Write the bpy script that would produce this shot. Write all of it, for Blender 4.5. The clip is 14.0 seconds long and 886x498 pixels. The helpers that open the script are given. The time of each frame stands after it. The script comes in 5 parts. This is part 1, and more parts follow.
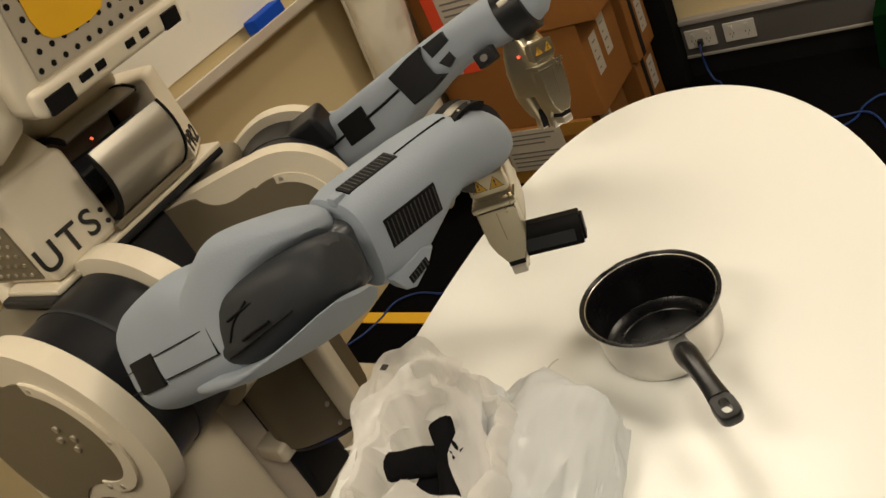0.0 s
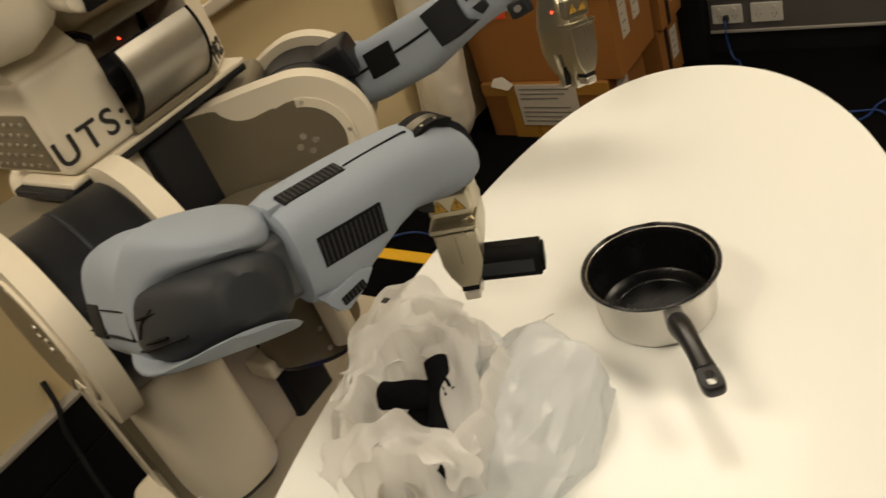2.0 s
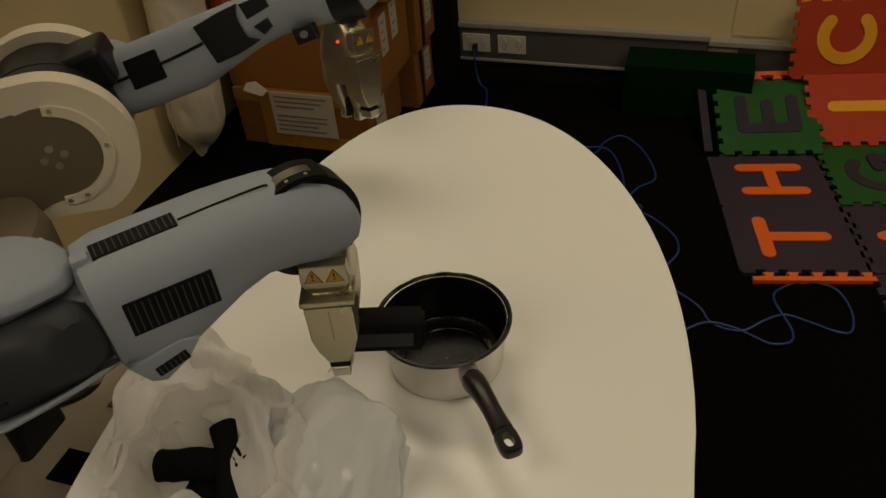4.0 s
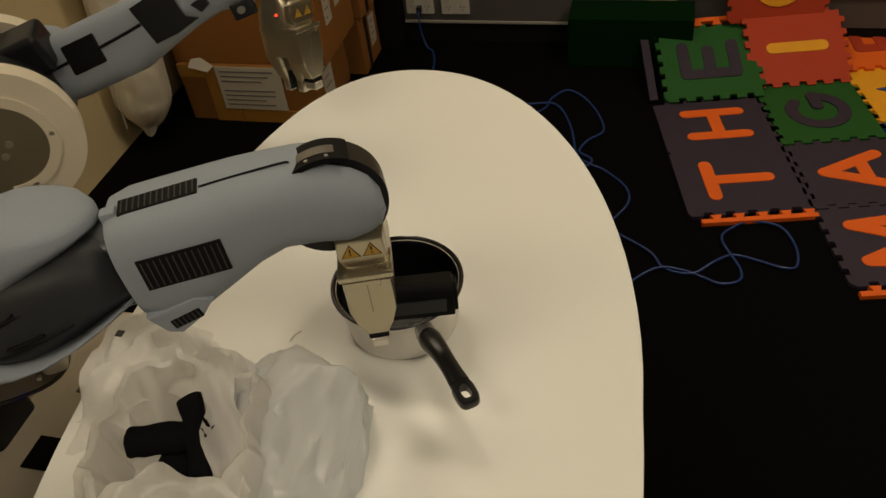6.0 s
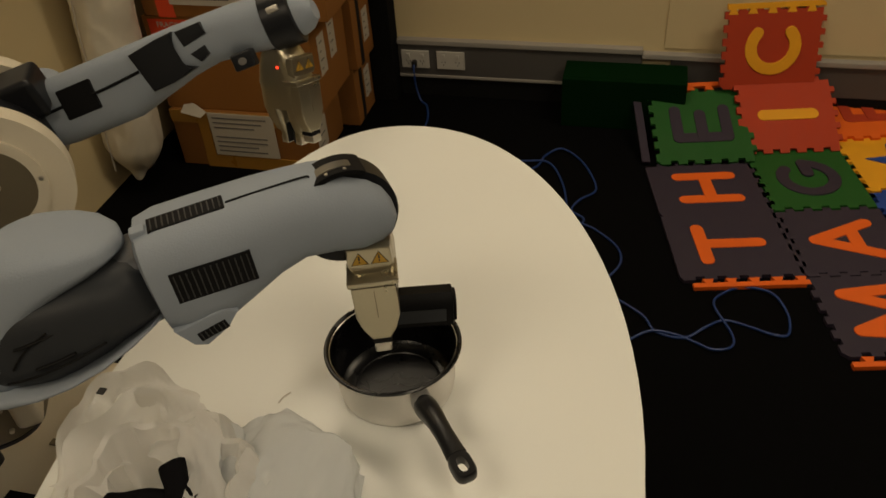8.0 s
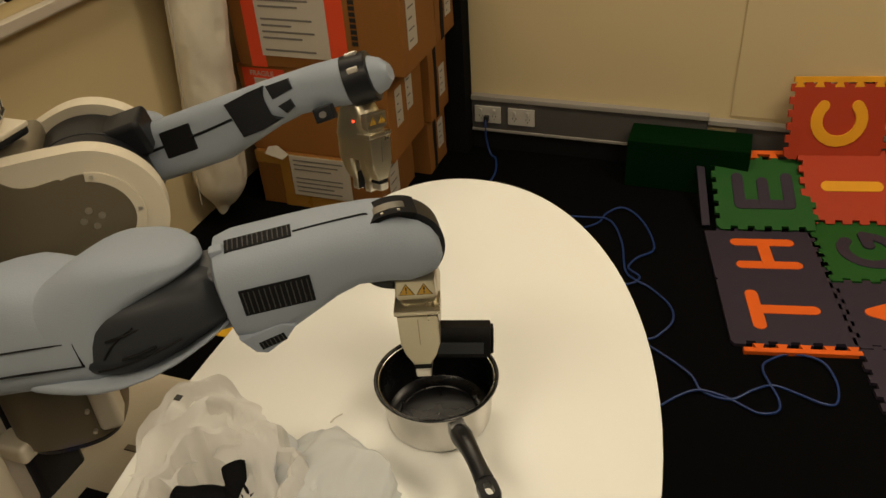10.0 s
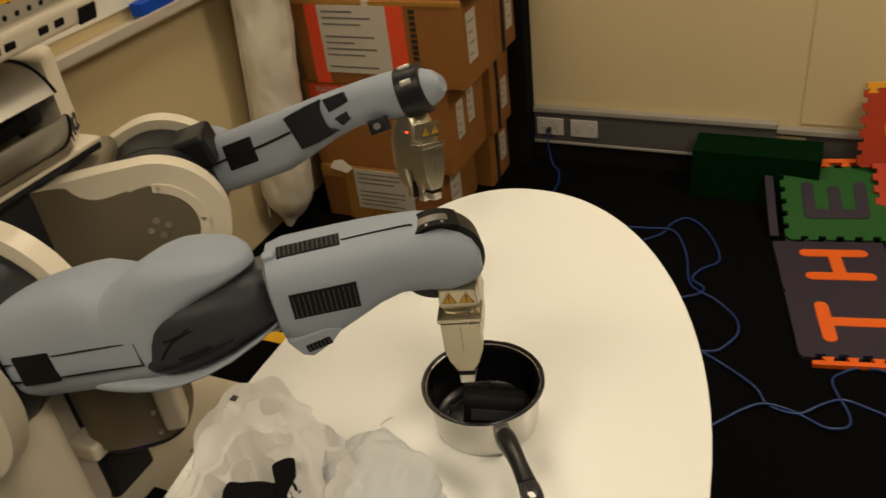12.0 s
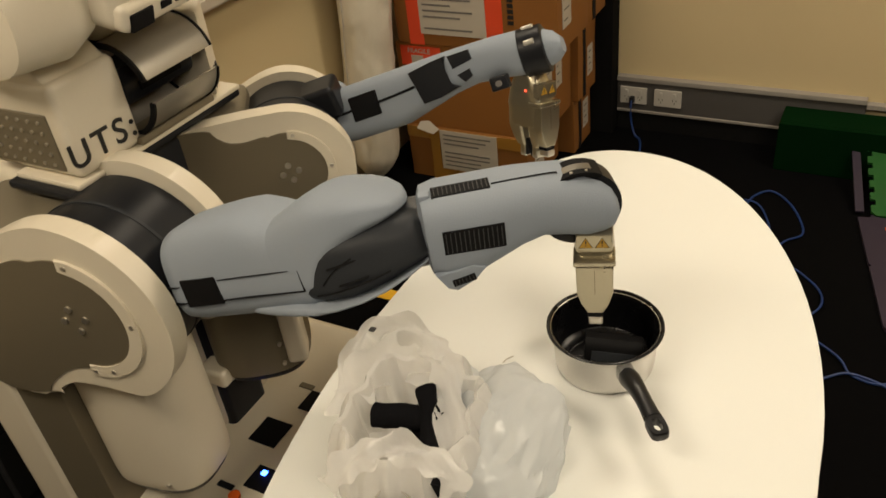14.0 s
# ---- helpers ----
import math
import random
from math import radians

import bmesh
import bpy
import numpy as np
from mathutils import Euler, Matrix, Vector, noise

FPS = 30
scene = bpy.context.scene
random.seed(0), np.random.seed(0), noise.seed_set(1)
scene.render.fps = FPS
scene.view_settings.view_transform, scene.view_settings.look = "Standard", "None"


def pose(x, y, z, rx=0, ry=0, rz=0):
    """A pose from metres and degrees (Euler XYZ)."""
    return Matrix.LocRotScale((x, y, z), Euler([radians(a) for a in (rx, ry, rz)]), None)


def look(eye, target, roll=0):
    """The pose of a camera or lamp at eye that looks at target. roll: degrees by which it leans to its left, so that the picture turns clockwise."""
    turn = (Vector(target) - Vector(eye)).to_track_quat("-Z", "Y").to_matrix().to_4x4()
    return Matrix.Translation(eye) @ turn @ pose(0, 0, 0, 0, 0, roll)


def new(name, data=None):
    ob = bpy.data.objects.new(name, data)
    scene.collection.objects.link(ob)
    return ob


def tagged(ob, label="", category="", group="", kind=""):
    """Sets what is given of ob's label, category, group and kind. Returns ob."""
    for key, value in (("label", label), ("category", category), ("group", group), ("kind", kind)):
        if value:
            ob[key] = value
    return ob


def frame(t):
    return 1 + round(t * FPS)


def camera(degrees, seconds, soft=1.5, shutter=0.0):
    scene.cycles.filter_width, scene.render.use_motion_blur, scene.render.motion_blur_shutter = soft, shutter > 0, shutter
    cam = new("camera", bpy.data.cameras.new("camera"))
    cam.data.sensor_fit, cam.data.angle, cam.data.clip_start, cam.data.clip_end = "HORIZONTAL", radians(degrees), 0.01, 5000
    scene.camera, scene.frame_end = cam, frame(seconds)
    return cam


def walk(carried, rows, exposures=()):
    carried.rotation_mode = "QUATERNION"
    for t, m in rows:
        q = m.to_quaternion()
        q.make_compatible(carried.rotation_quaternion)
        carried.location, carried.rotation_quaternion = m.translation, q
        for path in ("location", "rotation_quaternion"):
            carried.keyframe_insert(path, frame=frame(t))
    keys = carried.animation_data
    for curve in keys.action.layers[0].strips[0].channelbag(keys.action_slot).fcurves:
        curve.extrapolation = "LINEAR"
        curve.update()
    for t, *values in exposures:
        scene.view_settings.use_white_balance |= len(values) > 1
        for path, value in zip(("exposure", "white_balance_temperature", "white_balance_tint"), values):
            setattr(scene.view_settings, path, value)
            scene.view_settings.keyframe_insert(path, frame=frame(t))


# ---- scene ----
cam = camera(57.0, 14.0, shutter=0.4)
PATH = [
    (0, (0.41, -0.734, 1.486), (-0.765, 0.54, 0.488), -28.0),
    (0.5, (0.452, -0.793, 1.507), (-0.743, 0.469, 0.517), -28.4),
    (1, (0.455, -0.822, 1.528), (-0.749, 0.402, 0.503), -27.0),
    (1.5, (0.437, -0.813, 1.519), (-0.767, 0.376, 0.453), -25.4),
    (2, (0.4, -0.765, 1.512), (-0.747, 0.434, 0.395), -21.2),
    (2.5, (0.413, -0.735, 1.523), (-0.549, 0.602, 0.389), -13.5),
    (3, (0.342, -0.726, 1.565), (-0.368, 0.718, 0.378), -7.3),
    (3.5, (0.288, -0.723, 1.558), (-0.301, 0.744, 0.332), -5.4),
    (6, (0.318, -0.745, 1.581), (-0.138, 0.675, 0.249), -7.5),
    (6.5, (0.314, -0.747, 1.574), (-0.085, 0.701, 0.253), -7.5),
    (7, (0.31, -0.738, 1.566), (-0.062, 0.728, 0.258), -6.7),
    (7.5, (0.306, -0.714, 1.562), (-0.082, 0.77, 0.28), -6.9),
    (8, (0.288, -0.717, 1.578), (-0.137, 0.79, 0.334), -4.3),
    (10.5, (0.355, -0.809, 1.646), (-0.263, 0.718, 0.513), -4.5),
    (11, (0.348, -0.804, 1.646), (-0.268, 0.724, 0.511), -4.9),
    (11.5, (0.36, -0.799, 1.647), (-0.3, 0.716, 0.52), -5.9),
    (12, (0.391, -0.81, 1.641), (-0.38, 0.676, 0.546), -7.4),
    (12.5, (0.438, -0.823, 1.644), (-0.505, 0.6, 0.601), -12.5),
    (13, (0.394, -0.851, 1.641), (-0.572, 0.563, 0.609), -11.0),
    (13.5, (0.317, -0.926, 1.679), (-0.559, 0.502, 0.586), -8.7),
    (14, (0.312, -0.945, 1.669), (-0.55, 0.453, 0.527), -7.3),
]
walk(cam, [(t, look(e, g, r)) for t, e, g, r in PATH],
     exposures=[(0, -0.07, 6400, 10), (1.8, -0.07, 6450, 10), (2.4, -0.47, 6650, 9), (3.0, -1.28, 6900, 9), (3.5, -1.35, 6950, 9), (6.0, -0.9, 6800, 9), (7.0, -0.93, 6850, 9), (8.0, -0.95, 7000, 9),
                (10.4, -0.36, 6850, 9), (11.5, -0.36, 6800, 9), (12.5, -0.2, 6700, 10), (14.0, -0.08, 6550, 10)])

# ---- light: office ceiling panels ----
WARM = (1.0, 0.86, 0.66)
world = bpy.data.worlds.new("world")
scene.world = world
world.use_nodes = True
world.node_tree.nodes["Background"].inputs[0].default_value = (1, 0.85, 0.65, 1)
world.node_tree.nodes["Background"].inputs[1].default_value = 0.01
PANELS = [(-0.75, 1.15), (-0.75, -1.3), (1.5, 1.15), (1.5, -1.3)]
CEIL = 2.7
for px, py in PANELS:
    lamp = bpy.data.lights.new("panel_lamp", "AREA")
    lamp.shape, lamp.size, lamp.size_y, lamp.energy, lamp.color = "RECTANGLE", 1.15, 0.55, ((17.0 if py > 0 else 23.0) if px < 0 else (37.0 if py > 0 else 32.0)), WARM
    new("panel_lamp", lamp).matrix_world = pose(px, py, CEIL - 0.03)


# ---- materials ----
def mat(name, col, rough=0.5, metal=0.0, var=0.12, scale=8.0, bump=0.05, fine=180.0, coat=0.0, trans=0.0, emit=None, island=0.0, spec=0.5):
    m = bpy.data.materials.new(name)
    m.use_nodes = True
    nt = m.node_tree
    b = nt.nodes["Principled BSDF"]
    tc = nt.nodes.new("ShaderNodeTexCoord")
    n1 = nt.nodes.new("ShaderNodeTexNoise")
    n1.inputs["Scale"].default_value, n1.inputs["Detail"].default_value = scale, 5
    n2 = nt.nodes.new("ShaderNodeTexNoise")
    n2.inputs["Scale"].default_value, n2.inputs["Detail"].default_value = fine, 3
    for n in (n1, n2):
        nt.links.new(tc.outputs["Object"], n.inputs["Vector"])
    mix = nt.nodes.new("ShaderNodeMix")
    mix.data_type = "RGBA"
    mix.inputs["A"].default_value = (*[c * (1 - var) for c in col], 1)
    mix.inputs["B"].default_value = (*[min(1, c * (1 + var)) for c in col], 1)
    add = nt.nodes.new("ShaderNodeMath")
    add.operation = "MULTIPLY_ADD"
    nt.links.new(n2.outputs["Fac"], add.inputs[0])
    add.inputs[1].default_value = 0.35
    half = nt.nodes.new("ShaderNodeMath")
    half.operation = "MULTIPLY"
    nt.links.new(n1.outputs["Fac"], half.inputs[0])
    half.inputs[1].default_value = 0.65
    nt.links.new(half.outputs[0], add.inputs[2])
    nt.links.new(add.outputs[0], mix.inputs["Factor"])
    last = mix.outputs["Result"]
    if island:
        oi = nt.nodes.new("ShaderNodeObjectInfo")
        hsv = nt.nodes.new("ShaderNodeHueSaturation")
        mr = nt.nodes.new("ShaderNodeMapRange")
        mr.inputs["To Min"].default_value, mr.inputs["To Max"].default_value = 1 - island, 1 + island
        nt.links.new(oi.outputs["Random"], mr.inputs["Value"])
        nt.links.new(mr.outputs[0], hsv.inputs["Value"])
        nt.links.new(last, hsv.inputs["Color"])
        last = hsv.outputs["Color"]
    nt.links.new(last, b.inputs["Base Color"])
    rr = nt.nodes.new("ShaderNodeMapRange")
    rr.inputs["To Min"].default_value, rr.inputs["To Max"].default_value = max(0.03, rough - 0.08), min(1, rough + 0.08)
    nt.links.new(n1.outputs["Fac"], rr.inputs["Value"])
    nt.links.new(rr.outputs[0], b.inputs["Roughness"])
    b.inputs["Specular IOR Level"].default_value = 0.05 if rough > 0.84 else spec
    b.inputs["Metallic"].default_value = metal
    b.inputs["Coat Weight"].default_value = coat
    b.inputs["Transmission Weight"].default_value = trans
    if bump:
        bp = nt.nodes.new("ShaderNodeBump")
        bp.inputs["Strength"].default_value, bp.inputs["Distance"].default_value = bump, 0.002
        nt.links.new(n2.outputs["Fac"], bp.inputs["Height"])
        nt.links.new(bp.outputs["Normal"], b.inputs["Normal"])
    if emit:
        b.inputs["Emission Color"].default_value, b.inputs["Emission Strength"].default_value = (*emit[0], 1), emit[1]
    return m


M_CARPET = mat("carpet", (0.0022, 0.0022, 0.0026), 0.95, var=0.6, scale=30, bump=0.9, fine=420)
M_WALL = mat("wall_paint", (0.61, 0.50, 0.295), 0.85, var=0.03, scale=2, bump=0.08, fine=300)
# unseen ceiling, toned down so less light bounces into the shadows
M_CEIL = mat("ceiling_tile", (0.36, 0.34, 0.31), 0.9, var=0.05, scale=20, bump=0.3, fine=200)
# walls out of view, coloured dark to keep the bounced fill low
M_DARKWALL = mat("unseen_wall_dark", (0.09, 0.075, 0.06), 0.85, var=0.05, scale=2)
M_DUCT = mat("duct_grey", (0.075, 0.07, 0.066), 0.6, var=0.06, scale=5, bump=0.05)
M_TRIM = mat("trim_grey", (0.30, 0.28, 0.25), 0.5, var=0.05)
M_BLACKWALL = mat("black_curtain", (0.008, 0.008, 0.008), 0.9, var=0.4, scale=6, bump=0.3, fine=60)
M_TABLE = mat("table_laminate", (0.79, 0.80, 0.765), 0.32, var=0.02, scale=5, bump=0.02, fine=300, coat=0.1)
M_EDGE = mat("table_edging", (0.55, 0.52, 0.47), 0.45, var=0.05)
M_BANDSTEEL = mat("band_steel", (0.22, 0.21, 0.19), 0.32, metal=0.9)
M_LEG = mat("leg_grey", (0.35, 0.35, 0.35), 0.35, metal=0.7)
M_STEEL = mat("brushed_steel", (0.62, 0.60, 0.57), 0.30, metal=1.0, var=0.08, scale=4, bump=0.04, fine=260)
M_NONSTICK = mat("nonstick_black", (0.005, 0.005, 0.006), 0.28, var=0.3, scale=25, bump=0.05, fine=300, spec=0.3)
M_BAKELITE = mat("bakelite", (0.008, 0.008, 0.009), 0.28, var=0.2, coat=0.0, spec=0.4)
M_WHITE = mat("robot_white", (0.70, 0.64, 0.515), 0.38, var=0.04, scale=4, bump=0.03, fine=250, coat=0.15)
M_BEIGE = mat("robot_beige", (0.195, 0.168, 0.118), 0.40, metal=0.35, var=0.06, scale=5, bump=0.04, spec=0.3)
M_SKIN = mat("robot_skin", (0.26, 0.30, 0.355), 0.75, var=0.07, scale=9, bump=0.25, fine=500)
M_DARK = mat("robot_dark_grey", (0.011, 0.012, 0.015), 0.36, var=0.15, scale=8, bump=0.03, coat=0.0, spec=0.22)
M_PANEL = mat("robot_panel_grey", (0.028, 0.031, 0.036), 0.5, var=0.15, scale=8, bump=0.06, spec=0.2)
M_MID = mat("robot_mid_grey", (0.075, 0.08, 0.09), 0.4, metal=0.3, var=0.1)
M_BLACK = mat("vent_black", (0.006, 0.006, 0.007), 0.6, var=0.3, spec=0.12)
M_RIB = mat("vent_rib", (0.045, 0.045, 0.046), 0.5, var=0.2, spec=0.2)
M_CHAMP = mat("gripper_metal", (0.44, 0.40, 0.30), 0.30, metal=0.92, var=0.08, scale=12, bump=0.05, fine=300)
M_PERF = mat("perforated_cream", (0.50, 0.46, 0.385), 0.4, metal=0.3, var=0.05)
M_LASER = mat("laser_grey", (0.32, 0.30, 0.26), 0.35, metal=0.6, var=0.06)
M_SCREW = mat("screw_steel", (0.62, 0.59, 0.53), 0.35, metal=0.9)
M_WARN = mat("warning_yellow", (0.42, 0.24, 0.02), 0.5, var=0.08)
M_YEL = mat("sticker_yellow", (0.85, 0.48, 0.01), 0.5, var=0.04)
M_INK = mat("ink_black", (0.01, 0.01, 0.01), 0.5, var=0.1)
M_RED_LED = mat("led_red", (0.5, 0.02, 0.01), 0.4, emit=((1, 0.05, 0.02), 5))
M_BLUE_LED = mat("led_blue", (0.02, 0.05, 0.6), 0.4, emit=((0.03, 0.12, 1), 22))
M_CARD = mat("cardboard", (0.25, 0.098, 0.016), 0.8, var=0.16, scale=5, bump=0.15, fine=120, island=0.12)
M_TAPE = mat("packing_tape", (0.34, 0.17, 0.03), 0.3, var=0.12, scale=12)
M_PAPER = mat("label_paper", (0.50, 0.46, 0.39), 0.7, var=0.05)
M_TEXTGREY = mat("print_grey", (0.16, 0.15, 0.14), 0.7, var=0.1)
M_ORANGE_RED = mat("label_red", (0.75, 0.07, 0.02), 0.55, var=0.08)
M_FOAMROLL = mat("foam_wrap", (0.72, 0.67, 0.55), 0.4, var=0.08, scale=14, bump=0.6, fine=40)
M_BLUE = mat("eraser_blue", (0.004, 0.055, 0.40), 0.6, var=0.1, spec=0.15)
M_BOARD = mat("whiteboard", (0.72, 0.69, 0.62), 0.3, var=0.02)
M_ALU = mat("aluminium_tray", (0.62, 0.58, 0.50), 0.4, metal=0.4, var=0.05)
M_CABLE = mat("cable_blue", (0.006, 0.032, 0.15), 0.45, var=0.1)
M_GREENBOX = mat("green_board", (0.0005, 0.013, 0.0022), 0.93, var=0.2, scale=6)
M_PLATE = mat("outlet_plastic", (0.50, 0.48, 0.43), 0.4, var=0.04)
M_FOAM = {k: mat("foam_" + k, c, 0.75, var=0.1, scale=20, bump=0.4, fine=350) for k, c in dict(
    purple=(0.021, 0.014, 0.031), green=(0.002, 0.075, 0.004), red=(0.40, 0.034, 0.005), orange=(0.75, 0.115, 0.004),
    yellow=(0.75, 0.34, 0.010), blue=(0.006, 0.045, 0.26)).items()}
M_FLOORTAPE = mat("floor_tape", (0.80, 0.46, 0.02), 0.5, var=0.1, scale=30)
M_RUBBER = mat("rubber_black", (0.012, 0.012, 0.013), 0.8, var=0.3, bump=0.2, spec=0.15)
M_GLOVE = mat("black_fabric", (0.006, 0.006, 0.007), 0.9, var=0.3, scale=40, bump=0.5, fine=300)
M_BLOCK = mat("black_plastic", (0.0035, 0.0035, 0.004), 0.5, var=0.2, scale=20, spec=0.13)


def plastic(name, col, alpha, rough):
    m = mat(name, col, rough, var=0.06, scale=14, bump=0.35, fine=45)
    b = m.node_tree.nodes["Principled BSDF"]
    b.inputs["Alpha"].default_value = alpha
    b.inputs["Subsurface Weight"].default_value = 0.0
    tr = m.node_tree.nodes.new("ShaderNodeBsdfTranslucent")
    tr.inputs[0].default_value = (*col, 1)
    ms = m.node_tree.nodes.new("ShaderNodeMixShader")
    ms.inputs[0].default_value = 0.4
    out = m.node_tree.nodes["Material Output"]
    tp = m.node_tree.nodes.new("ShaderNodeBsdfTransparent")
    m2 = m.node_tree.nodes.new("ShaderNodeMixShader")
    m2.inputs[0].default_value = alpha
    for n in m.node_tree.nodes:
        if n.type == "BUMP":
            n.inputs["Strength"].default_value, n.inputs["Distance"].default_value = 0.35, 0.004
    b.inputs["Alpha"].default_value = 1
    m.node_tree.links.new(b.outputs[0], ms.inputs[1])
    m.node_tree.links.new(tr.outputs[0], ms.inputs[2])
    m.node_tree.links.new(tp.outputs[0], m2.inputs[1])
    m.node_tree.links.new(ms.outputs[0], m2.inputs[2])
    m.node_tree.links.new(m2.outputs[0], out.inputs["Surface"])
    return m


M_BAG = plastic("bag_plastic", (0.95, 0.94, 0.92), 0.74, 0.22)
M_BAG2 = plastic("bag_grey_plastic", (0.84, 0.87, 0.89), 0.78, 0.2)


# ---- building helpers ----
def part(name, bm, material, parent=None, label="", smooth=True, angle=38):
    me = bpy.data.meshes.new(name)
    bmesh.ops.recalc_face_normals(bm, faces=bm.faces)
    bm.to_mesh(me)
    bm.free()
    if smooth:
        me.polygons.foreach_set("use_smooth", [True] * len(me.polygons))
        me.set_sharp_from_angle(angle=radians(angle))
    me.materials.append(material)
    ob = new(name, me)
    if smooth:
        wn = ob.modifiers.new("weighted_normal", "WEIGHTED_NORMAL")
        wn.keep_sharp = True
        wn.weight = 60
    if parent is not None:
        ob.parent = parent
    if label:
        ob["label"] = label
    return ob


def thing(name, m, label, category, group=""):
    ob = new(name)
    ob.empty_display_size = 0.05
    ob.matrix_basis = m
    return tagged(ob, label, category, group)


def rbox(lo, hi, r=0.004, seg=2, bm=None, m=None):
    bm = bm or bmesh.new()
    g = bmesh.ops.create_cube(bm, size=1)
    vs = g["verts"]
    for v in vs:
        v.co = Vector([a + (b - a) * (c + 0.5) for a, b, c in zip(lo, hi, v.co)])
    if r:
        es = list({e for v in vs for e in v.link_edges})
        out = bmesh.ops.bevel(bm, geom=es, offset=r, segments=seg, affect="EDGES", profile=0.5)
        vs = list({v for f in out["faces"] for v in f.verts} | {v for v in vs if v.is_valid})
    if m is not None:
        bmesh.ops.transform(bm, matrix=m, verts=vs)
    return bm


def loft(secs, n=28, bm=None, m=None, caps=True, axis="x"):
    """Rings (s, a, b, half width, half height, squareness) strung along one axis."""
    bm = bm or bmesh.new()
    rings = []
    for s, a, b, hw, hh, e in secs:
        ring = []
        for i in range(n):
            th = 2 * math.pi * i / n
            c, d = math.cos(th), math.sin(th)
            u = a + hw * math.copysign(abs(c) ** (2 / e), c)
            w = b + hh * math.copysign(abs(d) ** (2 / e), d)
            co = {"x": (s, u, w), "y": (u, s, w), "z": (u, w, s)}[axis]
            co = Vector(co)
            ring.append(bm.verts.new(m @ co if m is not None else co))
        rings.append(ring)
    for p, q in zip(rings, rings[1:]):
        for i in range(n):
            bm.faces.new((p[i], p[(i + 1) % n], q[(i + 1) % n], q[i]))
    if caps:
        bm.faces.new(rings[0][::-1])
        bm.faces.new(rings[-1])
    return bm


def cyl(r, lo, hi, axis="z", c=(0, 0), n=28, bev=0.0, bm=None, m=None, r2=None):
    r2 = r if r2 is None else r2
    secs = [(lo, *c, r - bev, r - bev, 2), (lo + bev, *c, r, r, 2), (hi - bev, *c, r2, r2, 2), (hi, *c, r2 - bev, r2 - bev, 2)] if bev \
        else [(lo, *c, r, r, 2), (hi, *c, r2, r2, 2)]
    return loft(secs, n, bm, m, axis=axis)


def prism(pts, lo, hi, plane="xy", r=0.0, bm=None, m=None, seg=2):
    """A flat outline drawn out between two levels, its rims rounded by r."""
    bm = bm or bmesh.new()
    put = {"xy": lambda a, b, k: (a, b, k), "xz": lambda a, b, k: (a, k, b), "yz": lambda a, b, k: (k, a, b)}[plane]
    bot = [bm.verts.new(put(a, b, lo)) for a, b in pts]
    top = [bm.verts.new(put(a, b, hi)) for a, b in pts]
    n = len(pts)
    f1, f2 = bm.faces.new(bot[::-1]), bm.faces.new(top)
    for i in range(n):
        bm.faces.new((bot[i], bot[(i + 1) % n], top[(i + 1) % n], top[i]))
    vs = bot + top
    if r:
        es = list(f1.edges) + list(f2.edges)
        out = bmesh.ops.bevel(bm, geom=es, offset=r, segments=seg, affect="EDGES", profile=0.5)
        vs = list({v for f in out["faces"] for v in f.verts} | {v for v in vs if v.is_valid})
    if m is not None:
        bmesh.ops.transform(bm, matrix=m, verts=vs)
    return bm


def pipe(pts, r, n=8, bm=None, closed=False, flat=1.0):
    """A round (or flattened) bar along points, smoothed by Catmull-Rom."""
    bm = bm or bmesh.new()
    P = [Vector(p) for p in pts]
    path = []
    for i in range(len(P) - 1):
        a, b, c, d = P[max(i - 1, 0)], P[i], P[i + 1], P[min(i + 2, len(P) - 1)]
        for k in range(5):
            t = k / 5
            path.append(0.5 * (2 * b + (c - a) * t + (2 * a - 5 * b + 4 * c - d) * t * t + (3 * b - a - 3 * c + d) * t ** 3))
    path.append(P[-1])
    prev, up = None, Vector((0, 0, 1))
    for i, p in enumerate(path):
        d = (path[min(i + 1, len(path) - 1)] - path[max(i - 1, 0)]).normalized()
        s = d.cross(up)
        if s.length < 0.05:
            s = d.cross(Vector((0, 1, 0)))
        s.normalize()
        w = s.cross(d)
        ring = [bm.verts.new(p + (s * math.cos(2 * math.pi * k / n) * r + w * math.sin(2 * math.pi * k / n) * r * flat)) for k in range(n)]
        if prev:
            for k in range(n):
                bm.faces.new((prev[k], prev[(k + 1) % n], ring[(k + 1) % n], ring[k]))
        else:
            bm.faces.new(ring[::-1])
        prev = ring
    bm.faces.new(prev)
    return bm


def letters(body, size, depth, bold=0.0, bevel=0.0, m=None, spacing=1.0):
    """A mesh of built-in type, centred."""
    cu = bpy.data.curves.new("type", "FONT")
    cu.body, cu.size, cu.extrude, cu.offset, cu.bevel_depth = body, size, depth, bold, bevel
    cu.bevel_resolution = 2 if bevel else 0
    cu.align_x, cu.align_y, cu.space_character = "CENTER", "CENTER", spacing
    cu.resolution_u = 6
    ob = new("type", cu)
    me = bpy.data.meshes.new_from_object(ob.evaluated_get(bpy.context.evaluated_depsgraph_get()))
    bpy.data.objects.remove(ob)
    bpy.data.curves.remove(cu)
    bm = bmesh.new()
    bm.from_mesh(me)
    bpy.data.meshes.remove(me)
    if bm.verts:
        lo = Vector([min(v.co[i] for v in bm.verts) for i in range(3)])
        hi = Vector([max(v.co[i] for v in bm.verts) for i in range(3)])
        for v in bm.verts:
            v.co -= Vector(((lo.x + hi.x) / 2, (lo.y + hi.y) / 2, 0))
    if m is not None:
        bmesh.ops.transform(bm, matrix=m, verts=bm.verts)
    return bm


